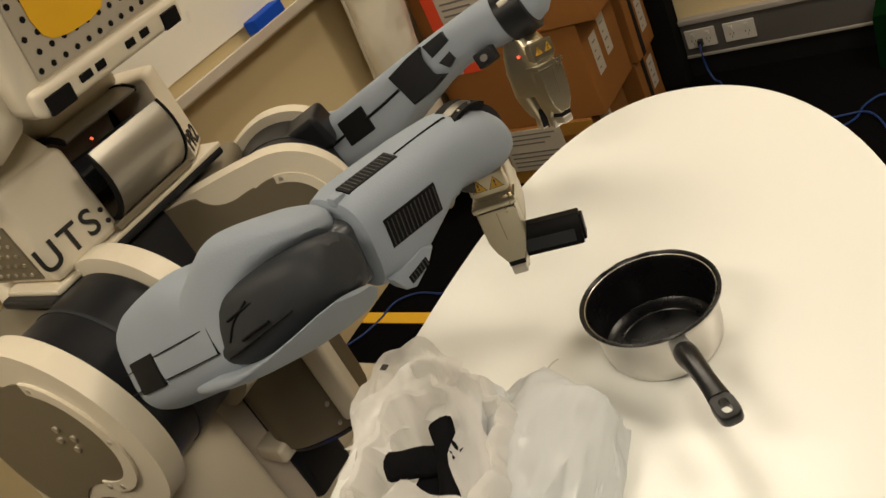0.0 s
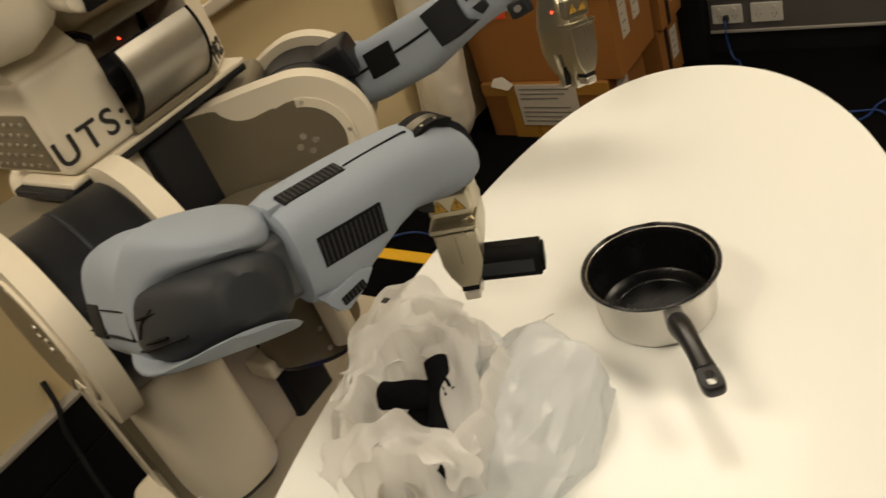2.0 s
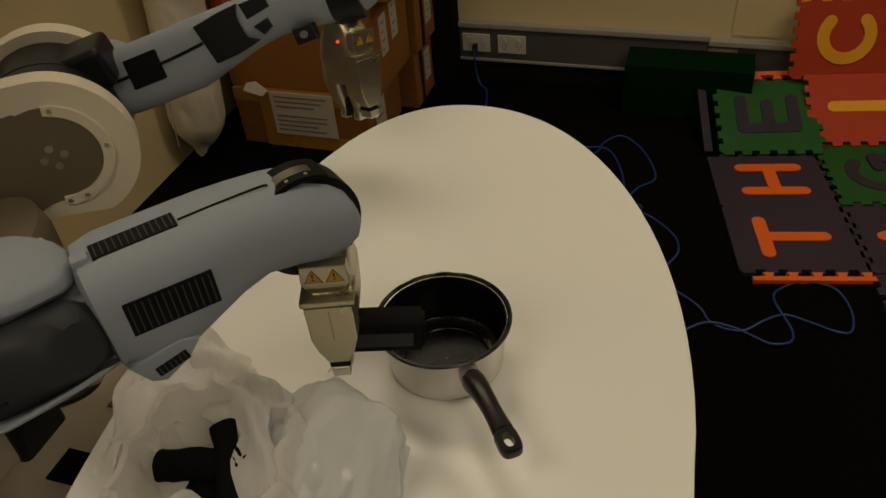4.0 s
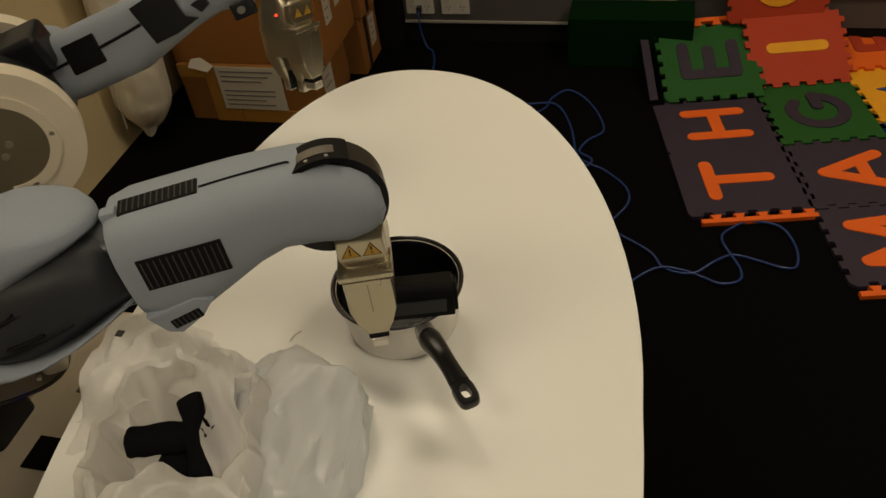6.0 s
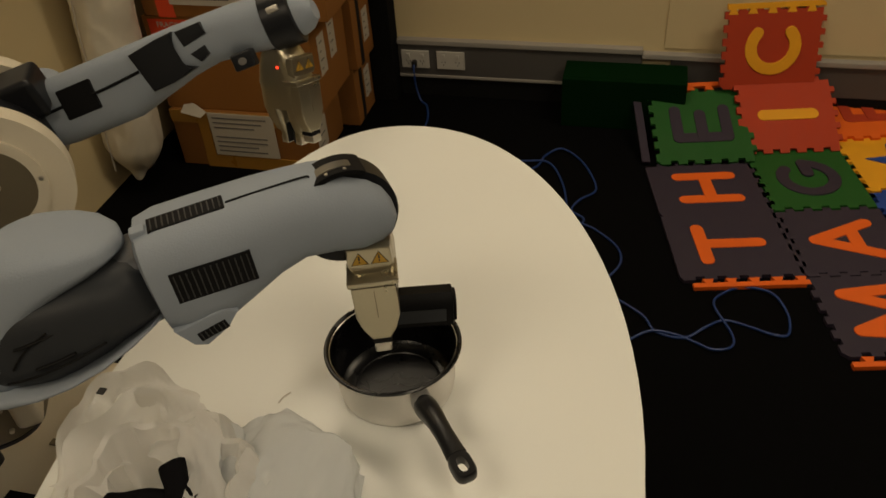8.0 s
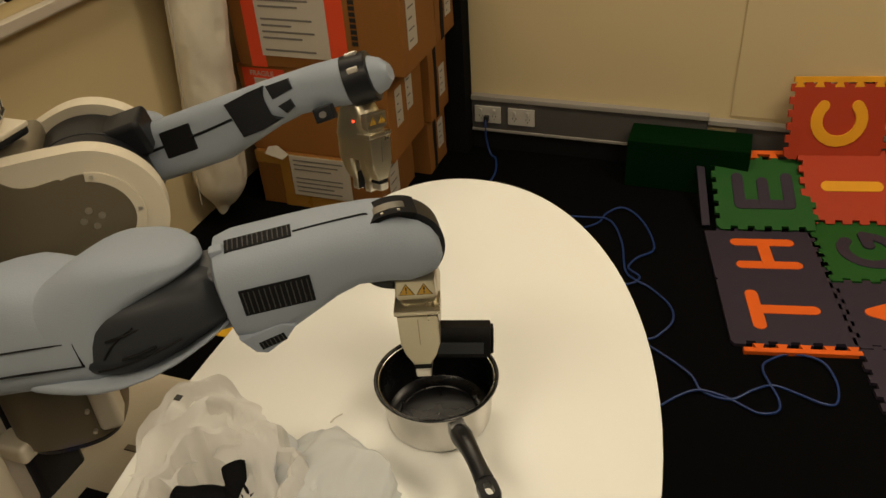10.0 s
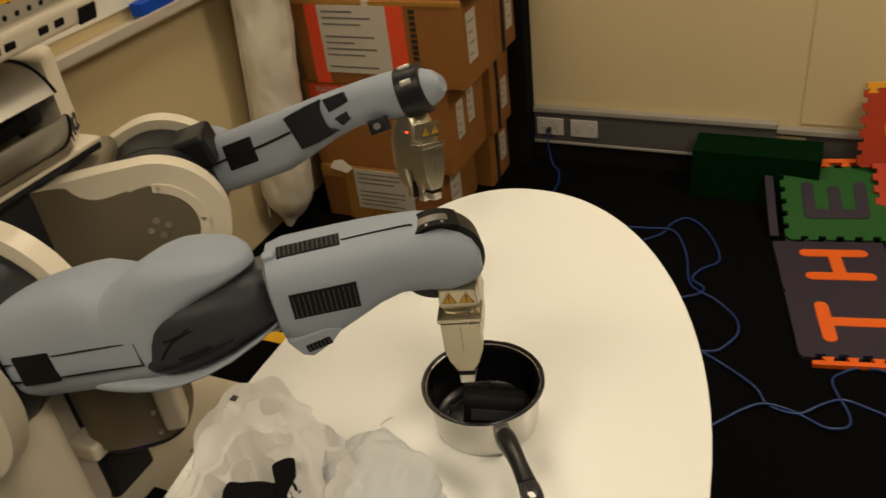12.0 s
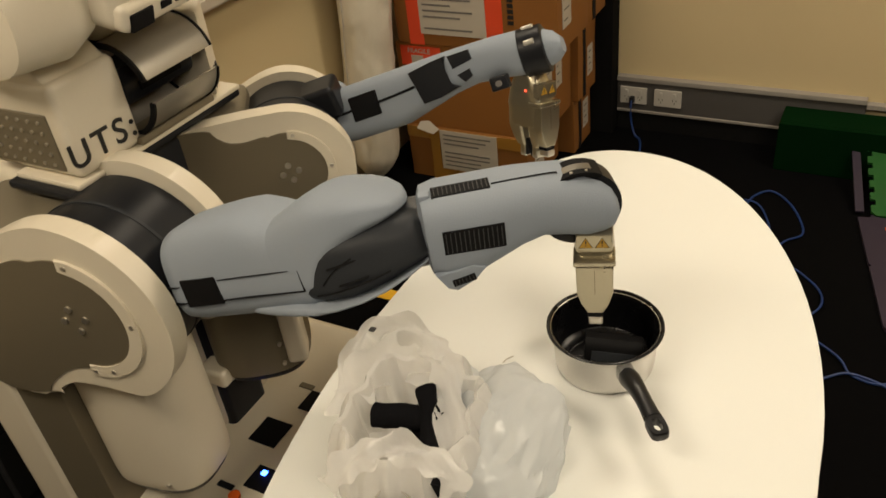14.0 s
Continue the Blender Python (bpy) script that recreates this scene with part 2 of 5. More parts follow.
def frame_from(o, x, z):
    """A pose at o with x along x and z near z."""
    x = Vector(x).normalized()
    y = Vector(z).cross(x).normalized()
    z = x.cross(y)
    return Matrix.Translation(o) @ Matrix((x, y, z)).transposed().to_4x4()


# ---- room ----
XW, XE, YS, YN = -1.484, 3.2, -3.0, 2.19


def slab(name, lo, hi, material, label, category):
    return tagged(part(name, rbox(lo, hi, 0), material, None, "", False), label, category, kind="structure")


slab("floor", (XW - 0.2, YS - 0.2, -0.1), (XE + 0.2, YN + 0.2, 0), M_CARPET, "black short-pile carpet floor", "floor")
slab("wall_north", (XW - 0.15, YN, 0), (XE + 0.15, YN + 0.15, CEIL), M_WALL, "cream painted plaster wall above a duct", "wall")
slab("wall_west", (XW - 0.15, YS, 0), (XW, YN, CEIL), M_WALL, "cream painted plaster wall behind the robot", "wall")
slab("wall_south", (XW - 0.15, YS - 0.15, 0), (XE + 0.15, YS, CEIL), M_DARKWALL, "unseen wall closing the room, darkened to cut bounced light", "wall")
slab("wall_east", (XE, YS, 0), (XE + 0.15, YN, CEIL), M_DARKWALL, "unseen wall closing the room, darkened to cut bounced light", "wall")
slab("ceiling", (XW - 0.15, YS - 0.15, CEIL), (XE + 0.15, YN + 0.15, CEIL + 0.1), M_CEIL, "unseen mineral tile ceiling, toned grey to cut bounced light", "ceiling")
tagged(part("wall_step", rbox((0.371, YN - 0.006, 0.24), (XE, YN, CEIL), 0.002), M_WALL), "cream wall panel standing slightly proud", "wall panel", kind="structure")
tagged(part("trim", rbox((0.40, YN - 0.022, 0.083), (XE, YN, 0.205), 0.003), M_DUCT), "dark grey skirting duct", "skirting", kind="structure")
tagged(part("trim", rbox((0.295, YN - 0.034, 0.205), (XE, YN, 0.226), 0.004), M_TRIM), "pale metal duct ledge", "skirting", kind="structure")

for px, py in PANELS:
    lt = thing("ceiling_light", pose(px, py, CEIL), "recessed fluorescent ceiling panel, switched on", "ceiling light", "ceiling lights")
    bm = bmesh.new()
    for lo, hi in (((-0.6, -0.3, -0.02), (0.6, -0.28, 0)), ((-0.6, 0.28, -0.02), (0.6, 0.3, 0)), ((-0.6, -0.28, -0.02), (-0.58, 0.28, 0)), ((0.58, -0.28, -0.02), (0.6, 0.28, 0))):
        rbox(lo, hi, 0, bm=bm)
    part("frame", bm, M_TRIM, lt, smooth=False)
    part("diffuser", rbox((-0.578, -0.278, -0.012), (0.578, 0.278, -0.004), 0), mat("panel_glow", (0.8, 0.8, 0.8), 0.5, emit=(WARM, 3.0)), lt, smooth=False)

west = tagged(new("west_duct"), "dark power duct low on the wall behind the robot", "power duct", kind="structure")
part("duct_cover", rbox((XW, -2.9, 0.245), (XW + 0.03, 0.25, 0.372), 0.003), M_BLACKWALL, west)
part("duct_cover", rbox((XW, -2.9, 0.02), (XW + 0.03, 0.25, 0.24), 0.003), M_BLACKWALL, west)
part("ledge", rbox((XW, -2.9, 0.372), (XW + 0.036, 0.25, 0.385), 0.003), M_TRIM, west)
tagged(part("power_lead", pipe([(-1.475, -0.27, 0.46), (-1.45, -0.285, 0.40), (-1.44, -0.31, 0.34), (-1.43, -0.32, 0.28), (-1.40, -0.34, 0.2), (-1.36, -0.36, 0.06), (-1.3, -0.4, 0.006)], 0.007), M_RUBBER), "thick black lead hanging over the duct", "cable")

# duct with its outlets
duct = tagged(new("skirting_duct"), "grey power duct along the wall base", "power duct", kind="structure")
part("duct_cover", rbox((-0.648, YN - 0.027, 0.095), (0.295, YN, 0.222), 0.003), M_DUCT, duct)
part("ledge", rbox((-0.648, YN - 0.036, 0.222), (0.295, YN, 0.243), 0.004), M_TRIM, duct)
part("bottom_strip", rbox((-0.648, YN - 0.031, 0.083), (0.295, YN, 0.095), 0.003), M_TRIM, duct)
tagged(part("black_partition", rbox((XW + 0.02, YN - 0.09, 0), (-0.652, YN - 0.002, 2.3), 0.004), M_BLACKWALL), "matt black partition panel beside the wall", "partition", kind="structure")
for ox, plug in ((-0.577, True), (-0.434, False)):
    o = thing("power_outlet", pose(ox, YN - 0.027, 0.162), "white double power outlet" + (" with a blue lead" if plug else " with two rocker switches"), "power outlet", "outlets on the duct")
    part("faceplate", rbox((-0.056, -0.009, -0.037), (0.056, 0, 0.037), 0.003), M_PLATE, o)
    for sx in (-0.028, 0.028):
        part("switch", rbox((sx - 0.006, -0.013, 0.012), (sx + 0.006, -0.008, 0.026), 0.0015), M_PLATE, o)
        bm = bmesh.new()
        for a, b in ((-0.007, -0.006), (0.007, -0.006), (0, -0.018)):
            rbox((sx + a - 0.0012, -0.0096, b - 0.004), (sx + a + 0.0012, -0.008, b + 0.004), 0, bm=bm)
        part("socket_slots", bm, M_INK, o, smooth=False)
    if plug:
        part("plug", rbox((-0.012, -0.03, -0.026), (0.008, -0.008, 0.0), 0.004), M_INK, o)
lead = part("power_lead", pipe([(-0.578, 2.13, 0.15), (-0.576, 2.118, 0.12), (-0.572, 2.118, 0.06), (-0.55, 2.10, 0.01), (-0.52, 2.07, 0.005), (-0.49, 1.95, 0.005), (-0.5, 1.8, 0.005)], 0.004), M_CABLE)
tagged(lead, "thin blue lead hanging from the outlet", "cable")

tagged(part("baseboard", rbox((-0.65, YN - 0.02, 0.0), (XE, YN, 0.081), 0.002), M_BLACKWALL), "black skirting under the power duct", "skirting", kind="structure")

# whiteboard and tray on the west wall
wb = thing("whiteboard", pose(XW, 0.3, -0.03), "large white dry-wipe board with a ledge", "whiteboard")
part("panel", rbox((0.002, -1.5, 1.05), (0.018, 1.14, 2.2), 0.003), M_BOARD, wb)
part("tray", rbox((0.002, -1.5, 0.995), (0.085, 1.14, 1.012), 0.004), M_ALU, wb, "pale metal pen tray")
part("tray_lip", rbox((0.078, -1.5, 1.0), (0.088, 1.14, 1.03), 0.003), M_ALU, wb)
er = thing("board_eraser", pose(-1.432, 1.048, 0.982, 0, 0, 4), "blue felt board eraser lying on the tray", "eraser")
part("grip", rbox((-0.025, -0.075, 0.012), (0.025, 0.075, 0.052), 0.006), M_BLUE, er)
part("felt", rbox((-0.024, -0.073, 0.0), (0.024, 0.073, 0.012), 0.002), M_TEXTGREY, er)

# floor tape
tagged(part("floor_tape", rbox((-1.48, 0.775, 0.0), (-0.30, 0.825, 0.003), 0), M_FLOORTAPE, smooth=False), "yellow marking tape stuck on the carpet", "floor tape")


# ---- cartons ----
def carton(x0, x1, y0, y1, z0, z1, yaw=0, label="brown cardboard carton in a stack"):
    c = thing("carton", pose((x0 + x1) / 2, (y0 + y1) / 2, z0, 0, 0, yaw), label, "carton", "stacked cartons")
    w, d, h = (x1 - x0) / 2, (y1 - y0) / 2, z1 - z0
    bm = rbox((-w, -d, 0.001), (w, d, h - 0.002), 0.004)
    bmesh.ops.subdivide_edges(bm, edges=[e for e in bm.edges if e.calc_length() > 0.1], cuts=5, use_grid_fill=True)
    for v in bm.verts:
        k = noise.noise(v.co * 6 + Vector((x0 * 9, z0 * 7, 3)))
        if abs(v.co.z) > 0.01:
            v.co.y += 0.004 * k
            v.co.x += 0.003 * k
    part("box_body", bm, M_CARD, c)
    part("flap", rbox((-w + 0.004, -d - 0.001, h - 0.002), (w - 0.004, -0.002, h), 0.001), M_CARD, c)
    part("flap", rbox((-w + 0.004, 0.002, h - 0.002), (w - 0.004, d + 0.001, h), 0.001), M_CARD, c)
    return c, w, d, h


def printed(parent, x0, x1, z0, z1, y, lines, widths, name="label"):
    """A sheet of paper on a front face with bars of print."""
    lab = part(name, rbox((x0, y - 0.0022, z0), (x1, y, z1), 0), M_PAPER, parent, "white printed paper label", smooth=False)
    hgt = (z1 - z0) / (lines + 1)
    rnd = random.Random(int(abs(x0 * 1000) + lines))
    for i in range(lines):
        if i % 5 == 3:
            continue
        ww = (x1 - x0) * 0.86 * widths[i % len(widths)] * rnd.uniform(0.9, 1)
        zz = z1 - hgt * (i + 1)
        part("print_line", rbox((x0 + (x1 - x0) * 0.06, y - 0.003, zz - hgt * 0.16), (x0 + (x1 - x0) * 0.06 + ww, y - 0.0022, zz + hgt * 0.16), 0), M_TEXTGREY, lab, smooth=False)
    return lab


def side_label(parent, x, y0, y1, z0, z1):
    lab = part("side_label", rbox((x, y0, z0), (x + 0.002, y1, z1), 0), M_PAPER, parent, "white paper label", smooth=False)
    for i in range(4):
        zz = z1 - (z1 - z0) * (i + 0.8) / 4.6
        part("print_line", rbox((x + 0.002, y0 + 0.012, zz - 0.005), (x + 0.003, y1 - 0.02 - 0.015 * (i % 2), zz), 0), M_TEXTGREY, lab, smooth=False)


YB = 1.545
c, w, d, h = carton(-1.315, -0.80, YB, 1.86, 0, 0.229, label="bottom carton wrapped in yellow-brown tape")
part("tape_band", rbox((-0.155, -d - 0.004, 0.0), (-0.115, -d + 0.002, h), 0.0005), M_TAPE, c)
part("tape_band", rbox((-w, -d - 0.0035, h - 0.05), (w + 0.003, -d + 0.002, h - 0.002), 0.0005), M_TAPE, c)
part("tape_band", rbox((-w + 0.1, -d - 0.0035, 0.0), (w + 0.003, -d + 0.002, 0.05), 0.0005), M_TAPE, c)
printed(c, -0.11, 0.135, 0.055, 0.225, -d - 0.004, 8, (1, 0.95, 0.8, 0.9))
side_label(c, w, -0.09, 0.0, 0.04, 0.2)
c, w, d, h = carton(-1.32, -0.745, YB + 0.01, 1.87, 0.229, 0.570, label="orange-brown carton with a red caution label")
part("caution_label", rbox((-0.27, -d - 0.003, h - 0.09), (-0.10, -d, h - 0.012), 0), M_ORANGE_RED, c, "red caution label", smooth=False)
part("caution_text", letters("FRAGILE", 0.026, 0.0006, m=pose(-0.19, -d - 0.0036, h - 0.03, 90)), M_PAPER, c, smooth=False)
part("caution_patch", rbox((-0.225, -d - 0.0045, h - 0.088), (-0.175, -d - 0.003, h - 0.048), 0), M_PAPER, c, smooth=False)
side_label(c, w, -0.1, -0.04, 0.12, 0.26)
side_label(c, w, 0.0, 0.06, 0.14, 0.28)
c, w, d, h = carton(-1.30, -0.665, YB, 1.85, 0.570, 0.870, label="carton with red stripes and a large paper label")
part("red_stripe", rbox((-0.265, -d - 0.003, 0.0), (-0.205, -d, h - 0.015), 0), M_ORANGE_RED, c, "bright red stripe", smooth=False)
part("red_stripe", rbox((0.045, -d - 0.003, 0.0), (0.115, -d, h - 0.015), 0), M_ORANGE_RED, c, "bright red stripe", smooth=False)
printed(c, -0.212, 0.052, 0.045, 0.285, -d - 0.004, 10, (0.55, 0.9, 0.7, 0.45, 0.95))
for i in range(9):
    part("side_print", rbox((0.135, -d - 0.002, 0.10 + i * 0.02), (0.157, -d - 0.0002, 0.114 + i * 0.02), 0), M_INK, c, smooth=False)
part("white_tab", rbox((-0.035, -d - 0.004, h - 0.016), (-0.01, -d + 0.01, h + 0.002), 0), M_PAPER, c, smooth=False)
part("tape_band", rbox((-w, -d - 0.003, h - 0.014), (w + 0.003, -d + 0.01, h - 0.001), 0), M_TAPE, c)
side_label(c, w, -0.11, -0.03, 0.08, 0.25)
for x0, x1 in ((-1.30, -0.975), (-0.93, -0.62)):
    c, w, d, h = carton(x0, x1, YB + 0.02, 1.86, 0.872, 1.17, label="top carton of the stack")
    side_label(c, w, -0.1, -0.02, 0.08, 0.22)
for z0, z1, x1 in ((0, 0.235, -0.74), (0.235, 0.557, -0.72), (0.557, 0.88, -0.68), (0.88, 1.17, -0.69)):
    c, w, d, h = carton(-1.2, x1, 1.89, 2.09, z0, z1, label="carton standing behind the front stack")
    part("dark_strap", rbox((w - 0.004, -0.05, 0.0), (w + 0.002, -0.02, h), 0), M_RUBBER, c)
    side_label(c, w, 0.0, 0.06, 0.07, 0.19)

scrap = part("paper_scrap", prism([(-0.045, -0.012), (0.03, -0.02), (0.05, 0.004), (0.0, 0.028), (-0.035, 0.018)], 0.0, 0.0016, "xz", m=pose(-1.215, 1.532, 0.232, -24, 6, 0)), M_PAPER, smooth=False)
tagged(scrap, "torn white paper scrap stuck between two cartons", "paper scrap")

# foam-wrapped roll leaning in the corner
roll = thing("wrapped_roll", frame_from((-1.398, 1.405, 0.085), (0.10, 0.02, 1.0), (0, -1, 0)) @ pose(0, 0, 0, 0, 0, 0), "tall roll wrapped in crinkled white foam, standing against the wall", "foam roll")
bm = bmesh.new()
rings = []
NR = 72
for k in range(120):
    z = -0.02 + k * 0.0130
    ring = []
    for i in range(NR):
        th = 2 * math.pi * i / NR
        r = 0.100 * (1 + 0.08 * noise.noise(Vector((math.cos(th) * 2, math.sin(th) * 2, z * 7))) - 0.06 * abs(noise.noise(Vector((math.cos(th) * 2, math.sin(th) * 2, z * 14)))) - 0.022 * abs(noise.noise(Vector((math.cos(th) * 6, math.sin(th) * 6, z * 38)))))
        r *= 0.40 + 0.6 * math.sin(min(1.0, k / 9) * math.pi / 2)
        ring.append(bm.verts.new((z + (0.03 * math.sin(th * 2 + 1) if k == 0 else 0), math.cos(th) * r * 0.95, math.sin(th) * r + 0.02 * z)))
    rings.append(ring)
for p, q in zip(rings, rings[1:]):
    for i in range(NR):
        bm.faces.new((p[i], p[(i + 1) % NR], q[(i + 1) % NR], q[i]))
bm.faces.new(rings[0])
bm.faces.new(rings[-1])
part("wrap", bm, M_FOAMROLL, roll, angle=60)
part("seam", pipe([(0.02 + 0.16 * i, 0.03 + 0.004 * (i % 2), 0.099 + 0.02 * (0.16 * i)) for i in range(9)], 0.0022, 6), M_EDGE, roll)

# green board lying against the duct
gb = thing("green_panel", pose(0.31, 2.06, 0), "dark green folded board lying against the wall", "folded board")
part("board_front", rbox((-0.29, -0.07, 0.0), (0.15, -0.05, 0.195), 0.004), M_GREENBOX, gb)
part("board_top", rbox((-0.29, -0.05, 0.175), (0.15, 0.085, 0.195), 0.004), M_GREENBOX, gb)

# ---- foam letter mat ----
MAT = pose(0.033, -0.004, 0, 0, 0, 12)
S = 0.33
mat_root = thing("letter_mat", MAT, "interlocking foam puzzle mat with bright letters on the carpet", "puzzle mat")


def arc(cx, cy, r, a0, a1, n):
    return [(cx + r * math.cos(radians(a0 + (a1 - a0) * i / n)), cy + r * math.sin(radians(a0 + (a1 - a0) * i / n))) for i in range(n + 1)]


# centre lines of the thick rounded letters
STROKES = {
    "T": [[(-0.075, 0.085), (0.075, 0.085)], [(0, 0.085), (0, -0.085)]],
    "H": [[(-0.065, 0.085), (-0.065, -0.085)], [(0.065, 0.085), (0.065, -0.085)], [(-0.065, 0), (0.065, 0)]],
    "E": [[(0.065, 0.085), (-0.055, 0.085), (-0.055, -0.085), (0.065, -0.085)], [(-0.055, 0), (0.045, 0)]],
    "I": [[(0, 0.085), (0, -0.085)]],
    "M": [[(-0.085, -0.085), (-0.065, 0.085), (0, -0.06), (0.065, 0.085), (0.085, -0.085)]],
    "A": [[(-0.075, -0.085), (0, 0.085), (0.075, -0.085)], [(-0.045, -0.03), (0.045, -0.03)]],
    "C": [arc(0.0, 0.0, 0.082, 48, 312, 14)],
    "G": [arc(0.0, 0.0, 0.082, 48, 350, 15) + [(0.085, -0.005), (0.025, -0.005)]],
    "B": [[(-0.05, -0.085), (-0.05, 0.085)] + arc(0.015, 0.045, 0.040, 90, -90, 8) + [(-0.05, 0.005)], [(0.015, 0.0)] + arc(0.02, -0.042, 0.043, 90, -90, 8) + [(-0.05, -0.085)]],
}


def tile_mesh(wx, wy, plain_side=False):
    a, pts, n = 0.0075, [], 11
    def run(p, q, nx, ny, flip):
        out = []
        for i in range(n):
            k = 1 if i % 2 else -1
            for j in (0.08, 0.92) if k > 0 else (-0.04, 1.04):
                t = (i + j) / n
                t = min(max(t, 0.0), 1.0)
                out.append((p[0] + (q[0] - p[0]) * t + nx * a * k, p[1] + (q[1] - p[1]) * t + ny * a * k))
        return out
    h, g = wx / 2, wy / 2
    pts += run((-h + 0.009, -g), (h - 0.009, -g), 0, 1, 0)
    pts += run((h, -g + 0.009), (h, g - 0.009), 1, 0, 0)
    pts += run((h - 0.009, g), (-h + 0.009, g), 0, 1, 0)
    pts += [(-h, g - 0.009), (-h, -g + 0.009)] if plain_side else run((-h, g - 0.009), (-h, -g + 0.009), 1, 0, 0)
    bm = prism(pts, 0.0, 0.012)
    return bm


def tile(x, y, colour, glyph="", gcol="orange", m=None, wx=S, wy=0.31, rot=90, gsize=0.27, plain_side=False):
    base = m if m is not None else pose(x, y, 0.001)
    t = part("tile", tile_mesh(wx, wy, plain_side), M_FOAM[colour], mat_root, colour + " foam tile", smooth=False)
    t.matrix_basis = base
    if glyph == "*":
        pts = []
        for i in range(10):
            r = 0.11 if i % 2 == 0 else 0.045
            pts.append((r * math.cos(radians(36 * i + 95)), r * math.sin(radians(36 * i + 95))))
        part("star", prism(pts, 0.0125, 0.0155), M_FOAM[gcol], t, gcol + " foam star", smooth=False)
    elif glyph:
        bm = bmesh.new()
        k = gsize / 0.27
        step = 0
        for line in STROKES[glyph]:
            for (x0, y0), (x1, y1) in zip(line, line[1:]):
                d = Vector((x1 - x0, y1 - y0)).normalized()
                a0 = math.degrees(math.atan2(d.y, d.x))
                out = arc(x1 * k, y1 * k, 0.020, a0 - 90, a0 + 90, 8) + arc(x0 * k, y0 * k, 0.020, a0 + 90, a0 + 270, 8)
                prism(out, 0.010, 0.0150 + 0.00025 * step, "xy", 0.0012, bm=bm, m=pose(0, 0, 0, 0, 0, rot), seg=1)
                step += 1
        part("letter", bm, M_FOAM[gcol], t, gcol + " foam letter " + glyph)
    return t


def strip(x0, x1, y, colour, m=None):
    pts = [(x0, 0.0), (x1, 0.0), (x1, 0.018)]
    n = 5
    wdt = (x1 - x0) / n
    for i in range(n - 1, -1, -1):
        b = x0 + i * wdt
        pts += [(b + wdt * 0.84, 0.018), (b + wdt * 0.95, 0.035), (b + wdt * 0.45, 0.035), (b + wdt * 0.56, 0.018)]
    pts += [(x0, 0.018)]
    s_ = part("border_strip", prism(pts, 0.0, 0.013), M_FOAM[colour], mat_root, colour + " foam border strip", smooth=False)
    s_.matrix_basis = m if m is not None else pose(0, y, 0.001)


C1, C2, C3, C4 = 0.840, 1.176, 1.505, 1.83
tile(C1, 1.195, "purple", "T", wx=0.36, plain_side=True)
tile(C1, 1.492, "purple", "H", wx=0.36, wy=0.285, plain_side=True)
tilt_e = pose(C1 + 0.035, 1.640, 0.012, 22.5) @ pose(0, 0.155, 0)
tile(0, 0, "green", "E", "purple", tilt_e)
strip(-0.165, 0.165, 0, "orange", tilt_e @ pose(0, 0.19, 0, 0, 0, 180))
tile(C2, 0.88, "purple", "M", gsize=0.30)
tile(C2, 1.195, "purple", "A")
tile(C2, 1.525, "green", "G", "purple", wy=0.33)
tilt_i = pose(C2, 1.69, 0.012, 34) @ pose(0, 0.137, 0)
tile(0, 0, "red", "I", "yellow", tilt_i, wy=0.274)
tilt_c = pose(C2 - 0.05, 1.908, 0.158, 76) @ pose(0, 0.135, 0)
tile(0, 0, "red", "C", "yellow", tilt_c, wy=0.27, gsize=0.25)
strip(-0.165, 0.165, 0, "yellow", tilt_c @ pose(0, 0.152, 0, 0, 0, 180))
tile(C3, 1.28, "blue", wy=0.31)
tile(C3, 0.96, "purple", wy=0.31)
tile(C3, 1.60, "yellow", "*", "blue", wy=0.31)
tile(C3 + 0.02, 1.91, "orange", "B", "red", pose(C3, 1.75, 0.012, 8) @ pose(0, 0.155, 0))
tile(C4, 1.60, "orange")
tile(C4, 1.28, "purple")
strip(0.69, 1.015, 1.0, "orange")
strip(1.016, 1.338, 0.682, "orange")
part("border_edge", rbox((0.655, 1.66, 0.001), (0.683, 1.95, 0.012), 0.002), M_FOAM["purple"], mat_root).matrix_basis = pose(0, 1.64, 0.0, 22.5) @ pose(0, -1.64, 0)

# ---- blue network cable on the carpet ----
LOOPS = [
    [(0.20, 0.72), (0.295, 0.841), (0.341, 0.896), (0.391, 0.926), (0.458, 0.925), (0.503, 0.905), (0.546, 0.881), (0.593, 0.905), (0.596, 0.954), (0.551, 1.058), (0.581, 1.118), (0.634, 1.15), (0.708, 1.131),
     (0.745, 1.057), (0.741, 0.978), (0.702, 0.962), (0.646, 0.988), (0.581, 1.004), (0.53, 0.965), (0.473, 0.918), (0.399, 0.93), (0.357, 0.987), (0.236, 1.078), (0.15, 1.12)],
    [(0.18, 1.09), (0.236, 1.11), (0.262, 1.142), (0.29, 1.202), (0.273, 1.283), (0.204, 1.357), (0.156, 1.378), (0.112, 1.433), (0.074, 1.595), (0.012, 1.713), (-0.083, 1.721), (-0.25, 1.70)],
    [(-0.12, 1.60), (-0.03, 1.69), (-0.007, 1.768), (0.049, 1.81), (0.13, 1.736), (0.187, 1.583), (0.14, 1.505), (0.119, 1.45), (0.161, 1.411), (0.150, 1.365), (0.10, 1.34)]]
LOOPS.append([(-1.47, 0.65), (-1.43, 0.72), (-1.405, 0.79), (-1.38, 0.87), (-1.31, 0.92), (-1.20, 0.915), (-1.05, 0.93)])
